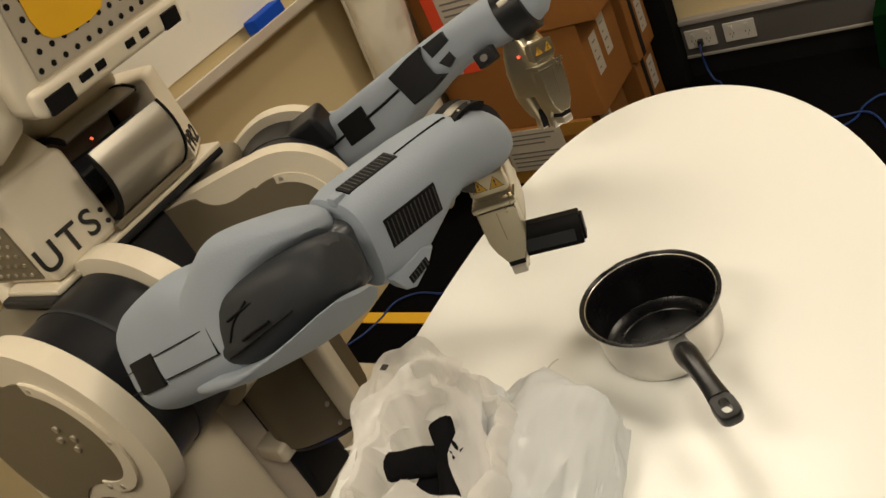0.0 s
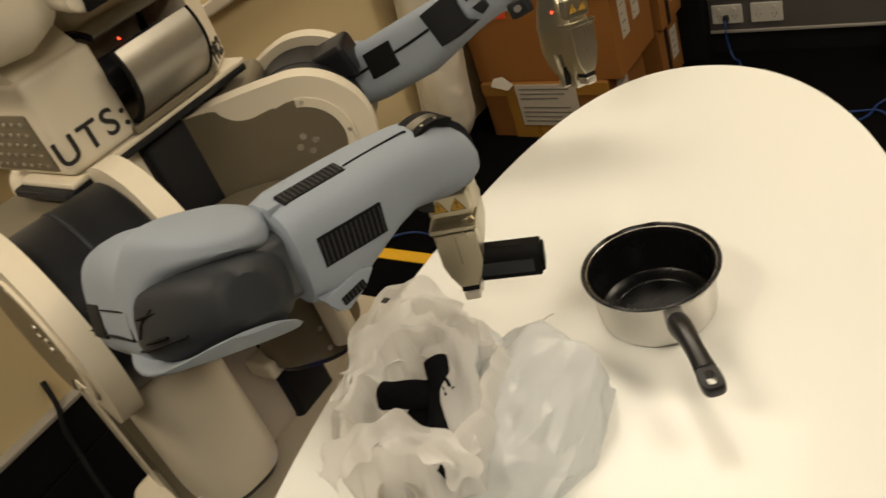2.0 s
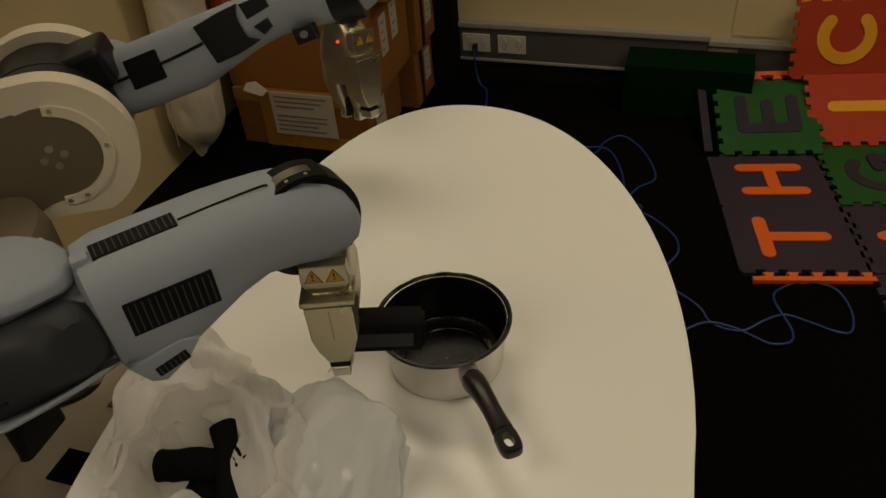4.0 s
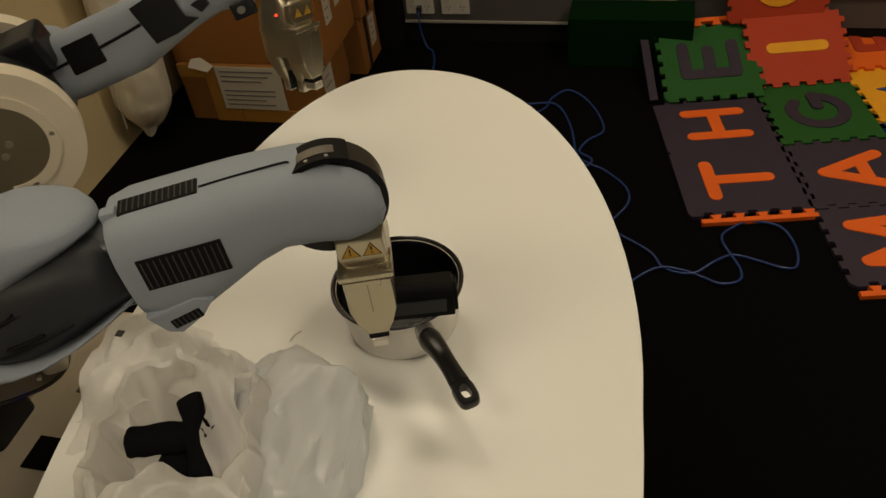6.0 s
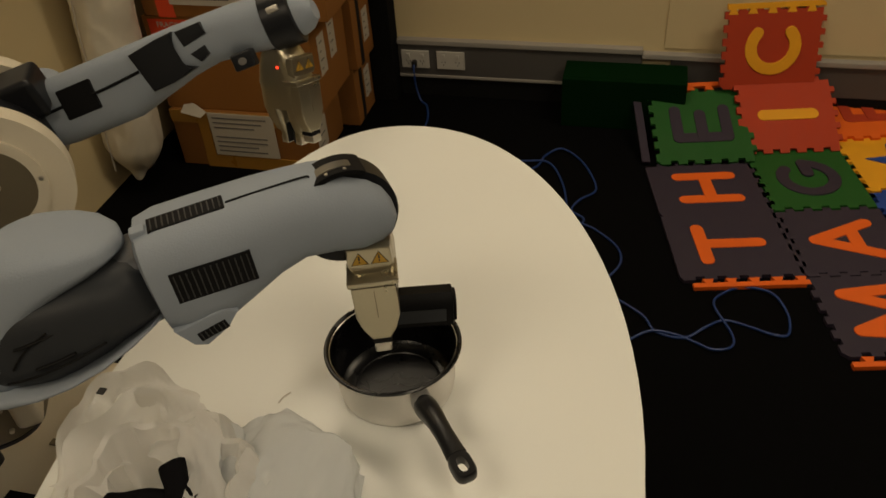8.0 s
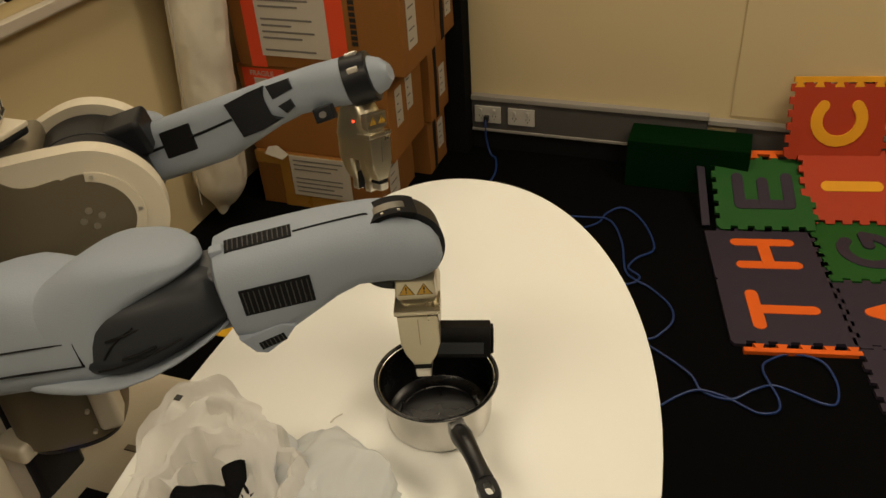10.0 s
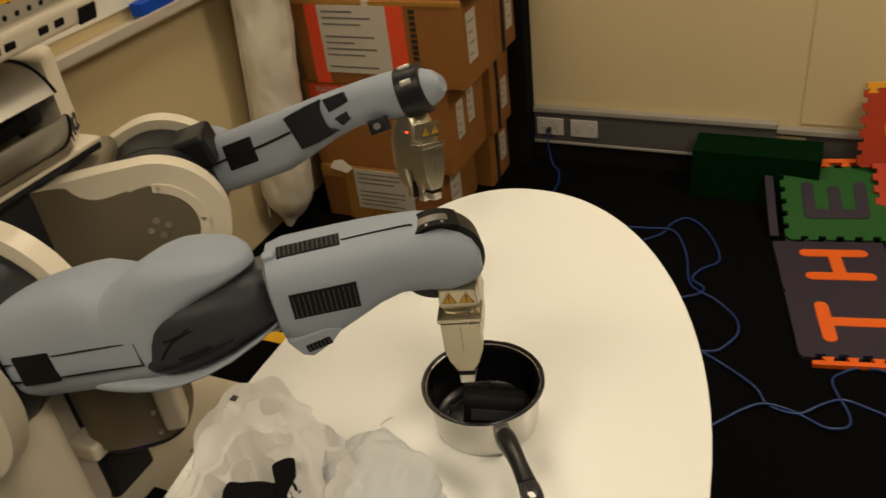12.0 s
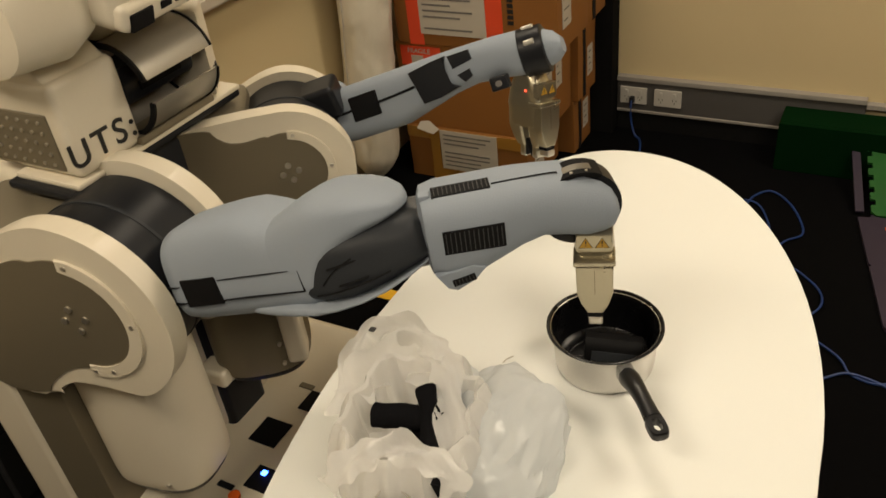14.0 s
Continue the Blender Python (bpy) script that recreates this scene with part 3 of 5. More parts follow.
for i, pts in enumerate(LOOPS):
    tagged(part("network_cable", pipe([(x, y, 0.005 + 0.006 * (k % 3 == 0)) for k, (x, y) in enumerate(pts)], 0.0036), M_CABLE), "tangled thin blue network cable on the carpet", "cable", "blue cables")

# ---- table ----
table = thing("table", pose(0, 0, 0), "white laminate table with a rounded egg-shaped top", "table")


def table_outline(inset=0.0):
    pts = []
    for i in range(96):
        th = 2 * math.pi * i / 96
        s, c = math.sin(th), math.cos(th)
        e = 2 / 2.15
        y = -0.10 + (0.80 - inset) * math.copysign(abs(s) ** e, s)
        k = (y + 0.10) / 0.80
        cx = -0.035 - 0.10 * max(0, k) ** 1.6 + 0.06 * max(0, -k)
        pts.append((cx + (0.378 - inset) * math.copysign(abs(c) ** e, c), y))
    return pts


part("tabletop", prism(table_outline(), 0.704, 0.73, r=0.003), M_TABLE, table, "white laminate top")
part("edge_band", prism(table_outline(-0.001), 0.707, 0.7255), M_EDGE, table, "beige edge band")
for lx, ly in ((-0.22, 0.28), (0.12, 0.28), (-0.2, -0.62), (0.18, -0.62)):
    part("leg", cyl(0.025, 0.0, 0.704, c=(lx, ly), bev=0.003), M_LEG, table)

# ---- saucepan ----
pan = thing("saucepan", pose(0.006, 0.004, 0.73), "stainless steel saucepan with black lining and handle", "saucepan")


def lathe(prof, n=64, bm=None):
    bm = bm or bmesh.new()
    rings = [[bm.verts.new((r * math.cos(2 * math.pi * i / n), r * math.sin(2 * math.pi * i / n), z)) for i in range(n)] for r, z in prof]
    for p, q in zip(rings, rings[1:]):
        for i in range(n):
            bm.faces.new((p[i], p[(i + 1) % n], q[(i + 1) % n], q[i]))
    return bm


bm = lathe([(0.001, 0.001), (0.068, 0.001), (0.0735, 0.003), (0.0775, 0.009), (0.0795, 0.022), (0.0815, 0.062), (0.0830, 0.0725), (0.0868, 0.0765), (0.0905, 0.0790), (0.0917, 0.0808), (0.0914, 0.0820)])
part("outer_shell", bm, M_STEEL, pan, "brushed steel outside")
bm = lathe([(0.0914, 0.0820), (0.0915, 0.0838), (0.0902, 0.0850), (0.0882, 0.0850), (0.0868, 0.0838)])
part("rim", bm, M_NONSTICK, pan, "dark rolled rim")
bm = lathe([(0.0868, 0.0838), (0.0850, 0.0812), (0.0838, 0.0808), (0.0812, 0.0765), (0.0800, 0.066), (0.0785, 0.028), (0.0765, 0.012), (0.0700, 0.0062), (0.060, 0.0052), (0.0585, 0.0065), (0.0570, 0.0052), (0.001, 0.005)])
part("inner_lining", bm, M_NONSTICK, pan, "black non-stick lining")
part("lining_edge", lathe([(0.0840, 0.0806), (0.0846, 0.0813), (0.0852, 0.0815), (0.0846, 0.0807)]), M_SCREW, pan, "thin bright ring inside the rim")
# bright slips stand in for the highlights at the back of the rim
for a in (95, 118, 142):
    m = pose(0, 0, 0, 0, 0, a)
    part("rim_highlight", rbox((0.0882, -0.009, 0.0832), (0.0906, 0.009, 0.0854), 0.001, m=m), M_SCREW, pan, "highlight put on the rim as a bright steel slip")
HD = math.degrees(math.atan2(-0.166, 0.131))
hm = pose(0, 0, 0, 0, 0, HD)
part("bracket", rbox((0.078, -0.0115, 0.046), (0.100, 0.0115, 0.074), 0.004, m=hm), M_LEG, pan, "steel handle bracket")
secs = []
for s, z, hw, hh in ((0.092, 0.060, 0.0115, 0.014), (0.098, 0.061, 0.0140, 0.0155), (0.110, 0.0645, 0.0145, 0.0150), (0.124, 0.0685, 0.0135, 0.0125), (0.140, 0.0705, 0.0122, 0.0105), (0.158, 0.0705, 0.0115, 0.0095), (0.176, 0.0695, 0.0120, 0.0085), (0.191, 0.0685, 0.0132, 0.0075)):
    secs.append((s, 0, z, hw, hh, 2.6))
grip = part("handle", loft(secs, 24, m=hm), M_BAKELITE, pan, "curved black plastic handle")
outer = [(0.2065 + 0.0185 * math.copysign(abs(math.cos(a)) ** 0.62, math.cos(a)), 0.0142 * math.copysign(abs(math.sin(a)) ** 0.62, math.sin(a))) for a in [2 * math.pi * i / 28 for i in range(28)]]
hole = [(0.2075 + 0.0098 * math.copysign(abs(math.cos(a)) ** 0.7, math.cos(a)), 0.0060 * math.copysign(abs(math.sin(a)) ** 0.7, math.sin(a))) for a in [2 * math.pi * i / 28 for i in range(28)]]
bm = bmesh.new()
rows_ = []
for k, (z, edge_) in enumerate(((0.0605, 0.9), (0.0630, 1.0), (0.0715, 1.0), (0.0745, 0.88))):
    rows_.append([[bm.verts.new(hm @ Vector((0.2065 + (x - 0.2065) * edge_, y * edge_, z - 0.12 * (x - 0.19)))) for x, y in outer], [bm.verts.new(hm @ Vector((x, y, z - 0.12 * (x - 0.19)))) for x, y in hole]])
for p, q in zip(rows_, rows_[1:]):
    for i in range(28):
        bm.faces.new((p[0][i], p[0][(i + 1) % 28], q[0][(i + 1) % 28], q[0][i]))
        bm.faces.new((q[1][i], q[1][(i + 1) % 28], p[1][(i + 1) % 28], p[1][i]))
for row_ in (rows_[0], rows_[-1]):
    for i in range(28):
        bm.faces.new((row_[0][i], row_[0][(i + 1) % 28], row_[1][(i + 1) % 28], row_[1][i]))
part("hanging_loop", bm, M_BAKELITE, grip)

# ---- robot ----
RX, RY, RZ = -0.754, -0.092, -0.030
TY = 0.075
robot = thing("humanoid_robot", pose(RX, RY, RZ), "white wheeled research robot with two grey padded arms", "robot")
robot_inv = pose(-RX, -RY, -RZ)

base = part("base", rbox((-0.38, -0.29, 0.085), (0.30, 0.42, 0.349), 0.035, 4), M_WHITE, robot, "white wheeled base with a flat deck")
for px, py, w, hgt in ((0.006, 0.03, 0.036, 0.036), (0.078, -0.085, 0.035, 0.03), (0.055, 0.145, 0.035, 0.03)):
    part("deck_port", rbox((px - w, py - hgt, 0.347), (px + w, py + hgt, 0.352), 0.001), M_BLACK, base)
part("deck_slot", rbox((-0.012, -0.136, 0.348), (0.028, -0.122, 0.352), 0.001), M_DARK, base)
part("deck_slot", rbox((-0.02, 0.175, 0.348), (0.018, 0.19, 0.352), 0.001), M_BEIGE, base)
part("stop_button", cyl(0.013, 0.349, 0.356, c=(0.045, -0.145), n=16), M_FOAM["orange"], base, "small orange button")
part("status_light", rbox((0.062, -0.078, 0.352), (0.074, -0.066, 0.355), 0.001), M_BLUE_LED, base, "glowing blue status light")
for wx, wy in ((-0.26, -0.2), (0.2, -0.2), (-0.26, 0.349), (0.2, 0.349)):
    part("wheel", cyl(0.06, wy - 0.025, wy + 0.025, "y", (wx, 0.09), bev=0.006), M_RUBBER, robot)
part("torso", rbox((-0.36, TY - 0.19, 0.33), (-0.10, TY + 0.19, 1.07), 0.04, 4), M_WHITE, robot, "white torso column")
part("spine_cover", rbox((-0.20, TY - 0.06, 0.33), (-0.085, TY + 0.06, 1.05), 0.015, 3), M_DARK, robot, "dark telescoping spine")
# dark colour puts in the shade of the gap below the collar
part("collar_shade_plate", rbox((-0.22, TY - 0.23, 1.058), (-0.055, TY + 0.20, 1.074), 0.006), M_DARK, robot, "plate under the collar, dark to stand in for the shaded gap")
part("chest", rbox((-0.22, TY - 0.15, 0.78), (-0.150, TY + 0.15, 1.056), 0.02, 3), M_BEIGE, robot, "beige chest between the shoulders")
part("collar_plate", rbox((-0.21, TY - 0.215, 1.073), (-0.052, TY + 0.20, 1.084), 0.004), M_WHITE, robot)

# collar with the tilting laser
CY = TY
collar = part("collar", rbox((-0.30, CY - 0.20, 1.085), (-0.055, CY - 0.058, 1.252), 0.014, 3), M_WHITE, robot, "white moulded collar")
part("collar_wing", prism([(-0.30, CY + 0.115), (-0.075, CY + 0.115), (-0.052, CY + 0.124), (-0.105, CY + 0.195), (-0.30, CY + 0.20)], 1.085, 1.255, "xy", 0.010, seg=3, m=pose(0, 0.012, 0)), M_WHITE, collar)
part("collar_back", rbox((-0.30, CY - 0.09, 1.085), (-0.17, CY + 0.13, 1.26), 0.01, 2), M_DARK, collar)
part("collar_floor", rbox((-0.18, CY - 0.072, 1.085), (-0.045, CY + 0.12, 1.10), 0.004, 2), M_BEIGE, collar)
part("collar_slope", prism([(-0.25, 1.245), (-0.06, 1.20), (-0.06, 1.245), (-0.12, 1.30), (-0.25, 1.31)], CY - 0.195, CY - 0.065, "xz", 0.01), M_WHITE, collar)
part("lettering", letters("UTS:", 0.062, 0.0008, bold=0.0006, m=pose(-0.0535, CY - 0.138, 1.129, 90, 0, 90), spacing=1.22), M_INK, collar, "black printed letters", smooth=False)
part("lettering", letters("PR2", 0.046, 0.0008, bold=0.0006, m=pose(-0.0774, CY + 0.1723, 1.115, 90, 0, 126.7)), M_INK, collar, "black printed letters", smooth=False)
side = part("rivet_panel", rbox((-0.27, CY - 0.2035, 1.098), (-0.085, CY - 0.198, 1.20), 0.003), M_BEIGE, collar, "beige panel with rivets")
bm = bmesh.new()
for i in range(7):
    for j in range(5):
        cyl(0.0032, CY - 0.206, CY - 0.203, "y", (-0.255 + i * 0.025, 1.11 + j * 0.019), n=8, bm=bm)
part("rivet_pattern", bm, M_SCREW, collar)
laser = part("tilt_laser", loft([(CY - 0.068, -0.105, 0, 0.02, 0.02, 2), (CY - 0.06, -0.105, 0, 0.03, 0.03, 2.4), (CY + 0.10, -0.105, 0, 0.03, 0.03, 2.4), (CY + 0.112, -0.105, 0, 0.02, 0.02, 2)], 24, axis="y", m=pose(0.105, 0, 0)), M_DARK, robot, "dark tilting laser scanner")
for a0, a1, lab in ((8, 150, "curved metal visor"), (-150, -20, "curved metal lower shield")):
    shell = arc(0, 0, 0.084, a0, a1, 14) + arc(0, 0, 0.0795, a1, a0, 14)
    part("laser_shield", prism(shell, CY - 0.055, CY + 0.105, "xz"), M_LASER, laser, lab)
    shell = arc(0, 0, 0.0865, a0, a1, 14) + arc(0, 0, 0.076, a1, a0, 14)
    for y0 in (CY - 0.059, CY + 0.1045):
        part("shield_edge", prism(shell, y0, y0 + 0.0045, "xz"), M_BLACK, laser)
part("laser_window", rbox((0.016, CY - 0.03, -0.012), (0.034, CY + 0.07, 0.006), 0.003), M_BLACK, laser)
part("laser_light", rbox((0.024, CY + 0.014, 0.030), (0.027, CY + 0.0165, 0.034), 0), M_RED_LED, laser, smooth=False)

def eased(pts, rounds=2):
    """A closed outline with its corners cut twice over."""
    for _ in range(rounds):
        pts = [(p[0] * u + q[0] * (1 - u), p[1] * u + q[1] * (1 - u)) for p, q in zip(pts, pts[1:] + pts[:1]) for u in (0.75, 0.25)]
    return pts


# head
HY = 0.129
head = part("head", rbox((-0.24, -0.17, 0.0), (0.0, 0.17, 0.20), 0.025, 4), M_WHITE, robot, "white sensor head with perforated plate")
head.matrix_basis = pose(0.03, HY, 1.303, 0, 14, 4)
part("perforated_plate", rbox((-0.19, -0.135, 0.198), (-0.02, 0.135, 0.203), 0.003), M_PERF, head, "perforated metal plate")
part("sensor_bar", rbox((-0.02, -0.165, 0.005), (0.012, 0.165, 0.05), 0.012, 3), M_WHITE, head)
bm = bmesh.new()
for i in range(12):
    for j in range(7):
        cyl(0.0050, 0.2028, 0.2038, c=(-0.03 - j * 0.022, -0.12 + i * 0.022 + 0.011 * (j % 2)), n=8, bm=bm)
part("hole_pattern", bm, M_BLACK, head)
part("front_plate", rbox((-0.004, -0.14, 0.055), (0.004, 0.14, 0.19), 0.002), M_PERF, head, "perforated front plate")
bm = bmesh.new()
for i in range(11):
    for j in range(6):
        cyl(0.0046, 0.0035, 0.0050, "x", (-0.130 + i * 0.0248 + 0.0124 * (j % 2), 0.066 + j * 0.0235), n=10, bm=bm)
part("hole_pattern", bm, M_BLACK, head)
part("sticker", prism(eased([(0.010, 0.088), (-0.080, 0.088), (-0.108, 0.112), (-0.108, 0.190), (0.03, 0.190), (0.03, 0.112)], 1), 0.0045, 0.0058, "yz"), M_YEL, head, "yellow sticker", smooth=False)
for y0, y1 in ((-0.155, -0.105), (0.11, 0.15)):
    part("camera_window", rbox((0.008, y0, 0.008), (0.016, y1, 0.036), 0.002), M_BLACK, head)
for y0, y1 in ((-0.085, -0.06), (-0.05, -0.03), (0.02, 0.04), (0.055, 0.075)):
    part("camera_window", rbox((0.009, y0, 0.022), (0.0145, y1, 0.034), 0.001), M_BLACK, head)
part("neck", rbox((-0.24, HY - 0.1, 1.255), (-0.10, HY + 0.08, 1.35), 0.02, 3), M_WHITE, robot, "white neck")
part("ear_cover", loft([(-0.14, -0.10, 1.36, 0.07, 0.06, 2.2), (-0.13, -0.10, 1.36, 0.105, 0.09, 2.4), (-0.03, -0.10, 1.36, 0.115, 0.10, 2.6), (0.02, -0.10, 1.36, 0.10, 0.085, 2.4), (0.03, -0.10, 1.36, 0.07, 0.055, 2.2)], 32, axis="y", m=pose(0, -0.048, 0.012)), M_WHITE, robot, "rounded white head side cover")


def shoulder(m, label, k, raised=False):
    """Origin on the turning axis at the height of the lift axis, x forward, the lift axis 0.11 ahead."""
    root = part("shoulder", rbox((-0.17, -0.095, -0.14), (0.04, 0.095, 0.12), 0.02, 3), M_BEIGE, robot, label)
    root.matrix_basis = m
    prof = [(-0.17, 0.05), (-0.10, 0.085), (-0.02, 0.13), (0.05, 0.163)] + arc(0.11, 0.0, 0.174, 96, -62, 26) + [(0.18, -0.158), (0.16, -0.157), (0.10, -0.150), (0.04, -0.150), (0.0, -0.172), (-0.015, -0.20), (-0.17, -0.20)]
    inner = [(-0.17, 0.02), (-0.06, 0.07), (0.04, 0.112)] + arc(0.11, 0.0, 0.116, 112, -60, 22) + [(0.15, -0.104), (0.10, -0.106), (0.06, -0.112), (0.02, -0.135), (-0.02, -0.17), (-0.03, -0.195), (-0.17, -0.195)]
    level = prof
    if raised:  # the top edge runs level to the collar and the plate comes up to it behind a round lobe
        level = [(-0.26, 0.150), (-0.16, 0.158), (-0.06, 0.166), (0.03, 0.172)] + prof[4:]
        inner[:3] = [(-0.26, 0.146), (-0.070, 0.160), (-0.058, 0.132), (-0.030, 0.110), (0.005, 0.104), (0.04, 0.110), (0.07, 0.114)]
    prof, level, inner = [eased([(0.11 + (x - 0.11) * k, z * k) for x, z in q]) for q in (prof, level, inner)]
    for sgn in (-1, 1):
        lo, hi = sorted((sgn * 0.082, sgn * 0.120))
        part("cheek", prism(level if sgn < 0 else prof, lo, hi, "xz", 0.009, seg=3), M_WHITE, root, "white rounded shoulder cheek")
        lo, hi = sorted((sgn * 0.119, sgn * 0.1225))
        part("side_plate", prism(inner, lo, hi, "xz", 0.0015, seg=1), M_BEIGE, root, "beige flat side plate")
        lo, hi = sorted((sgn * 0.122, sgn * 0.1255))
        for a in (10, 100, 190, 280):
            part("bolt", cyl(0.0064, lo, hi, "y", (0.11 + 0.022 * k * math.cos(radians(a)), 0.022 * k * math.sin(radians(a))), n=10), M_SCREW, root)
        band = arc(0.11, 0.0, 0.121 * k, 84, -98, 24) + arc(0.11, 0.0, 0.098 * k, -98, 84, 24)
        lo, hi = sorted((sgn * 0.120, sgn * 0.1250))
        part("rim_strip", prism(band, lo, hi, "xz", 0.0015, seg=1), M_WHITE, root)
        lo, hi = sorted((sgn * 0.124, sgn * 0.1265))
        for a in (76, 2, -72, -92):
            part("screw", cyl(0.0042, lo, hi, "y", (0.11 + 0.110 * k * math.cos(radians(a)), 0.110 * k * math.sin(radians(a))), n=8), M_SCREW, root)
    part("lift_drum", cyl(0.150 * k, -0.081, 0.081, "y", (0.11, 0.0), 48, 0.004), M_DARK, root, "dark grey shoulder drum")
    part("drum_seam", cyl(0.1515 * k, -0.012, -0.006, "y", (0.11, 0.0), 48), M_PANEL, root)
    return root


def column(name, parent, m, hx, hy, top, bottom, material, label):
    """A hanging counterbalance cover with a dark foot."""
    c = part(name, loft([(bottom, 0, 0, hx * 0.93, hy * 0.93, 2.8), (bottom + 0.006, 0, 0, hx * 0.985, hy * 0.985, 2.9), (bottom + 0.03, 0, 0, hx, hy, 2.9), (top - 0.04, 0, 0, hx, hy, 2.9), (top, 0, 0, hx * 0.9, hy * 0.9, 2.8)], 48, axis="z"), material, parent, label)
    c.matrix_basis = m
    part("foot", loft([(bottom - 0.012, 0, 0, hx * 0.9, hy * 0.9, 2.8), (bottom, 0, 0, hx * 0.95, hy * 0.95, 2.8)], 40, axis="z"), M_DARK, c)
    return c


SH_R, SH_L = (-0.868, -0.268, 0.899), (-0.845, 0.170, 0.897)
sh_r = shoulder(robot_inv @ pose(*SH_R, 0, 0, 10.8), "white shoulder housing with a beige side plate", 1.0)
sh_l = shoulder(robot_inv @ pose(*SH_L, 0, 0, 36), "white shoulder housing with a beige side plate", 0.75, True)
part("back_panel", rbox((-0.150, -0.099, -0.60), (-0.040, 0.09, -0.12), 0.006), M_BEIGE, sh_r, "beige flat back panel")
part("back_cover", rbox((-0.25, -0.104, -0.60), (-0.145, 0.095, -0.06), 0.02, 3), M_WHITE, sh_r, "white rounded back cover")
cb = column("counterbalance", sh_r, pose(0.055, 0.0, 0), 0.112, 0.088, -0.14, -0.475, M_WHITE, "white counterbalance column")
part("screw", cyl(0.004, -0.0895, -0.082, "y", (0.05, -0.45), n=8), M_SCREW, cb)
cbc = column("counterbalance", robot, robot_inv @ pose(-0.735, -0.014, 0.90, 0, 0, 36), 0.10, 0.095, -0.05, -0.36, M_BEIGE, "beige counterbalance column with a pale edge strip")
part("edge_strip", rbox((0.055, -0.0955, -0.34), (0.098, -0.030, -0.06), 0.012, 3), M_WHITE, cbc)
for z in (-0.33, -0.28, -0.16):
    part("screw", cyl(0.0042, -0.0985, -0.092, "y", (0.048, z), n=8), M_SCREW, cbc)
part("clamp_block", rbox((-0.81, -0.144, 0.53), (-0.74, -0.094, 0.57), 0.01, 3, m=robot_inv), M_WHITE, robot)


def ribs(parent, m, w, h, n, frame_mat=M_BLACK):
    """A sunk black grille with upright ribs, x along, z out."""
    v = part("vent", rbox((-w / 2, -h / 2, -0.004), (w / 2, h / 2, 0.0008), 0.0008, m=m), frame_mat, parent, "black ribbed air vent")
    for i in range(n):
        x = -w / 2 + w * (i + 0.7) / (n + 0.4)
        part("rib", rbox((x - w / n * 0.08, -h * 0.42, 0.0006), (x + w / n * 0.12, h * 0.42, 0.0018), 0, m=m), M_RIB, v, smooth=False)
    return v


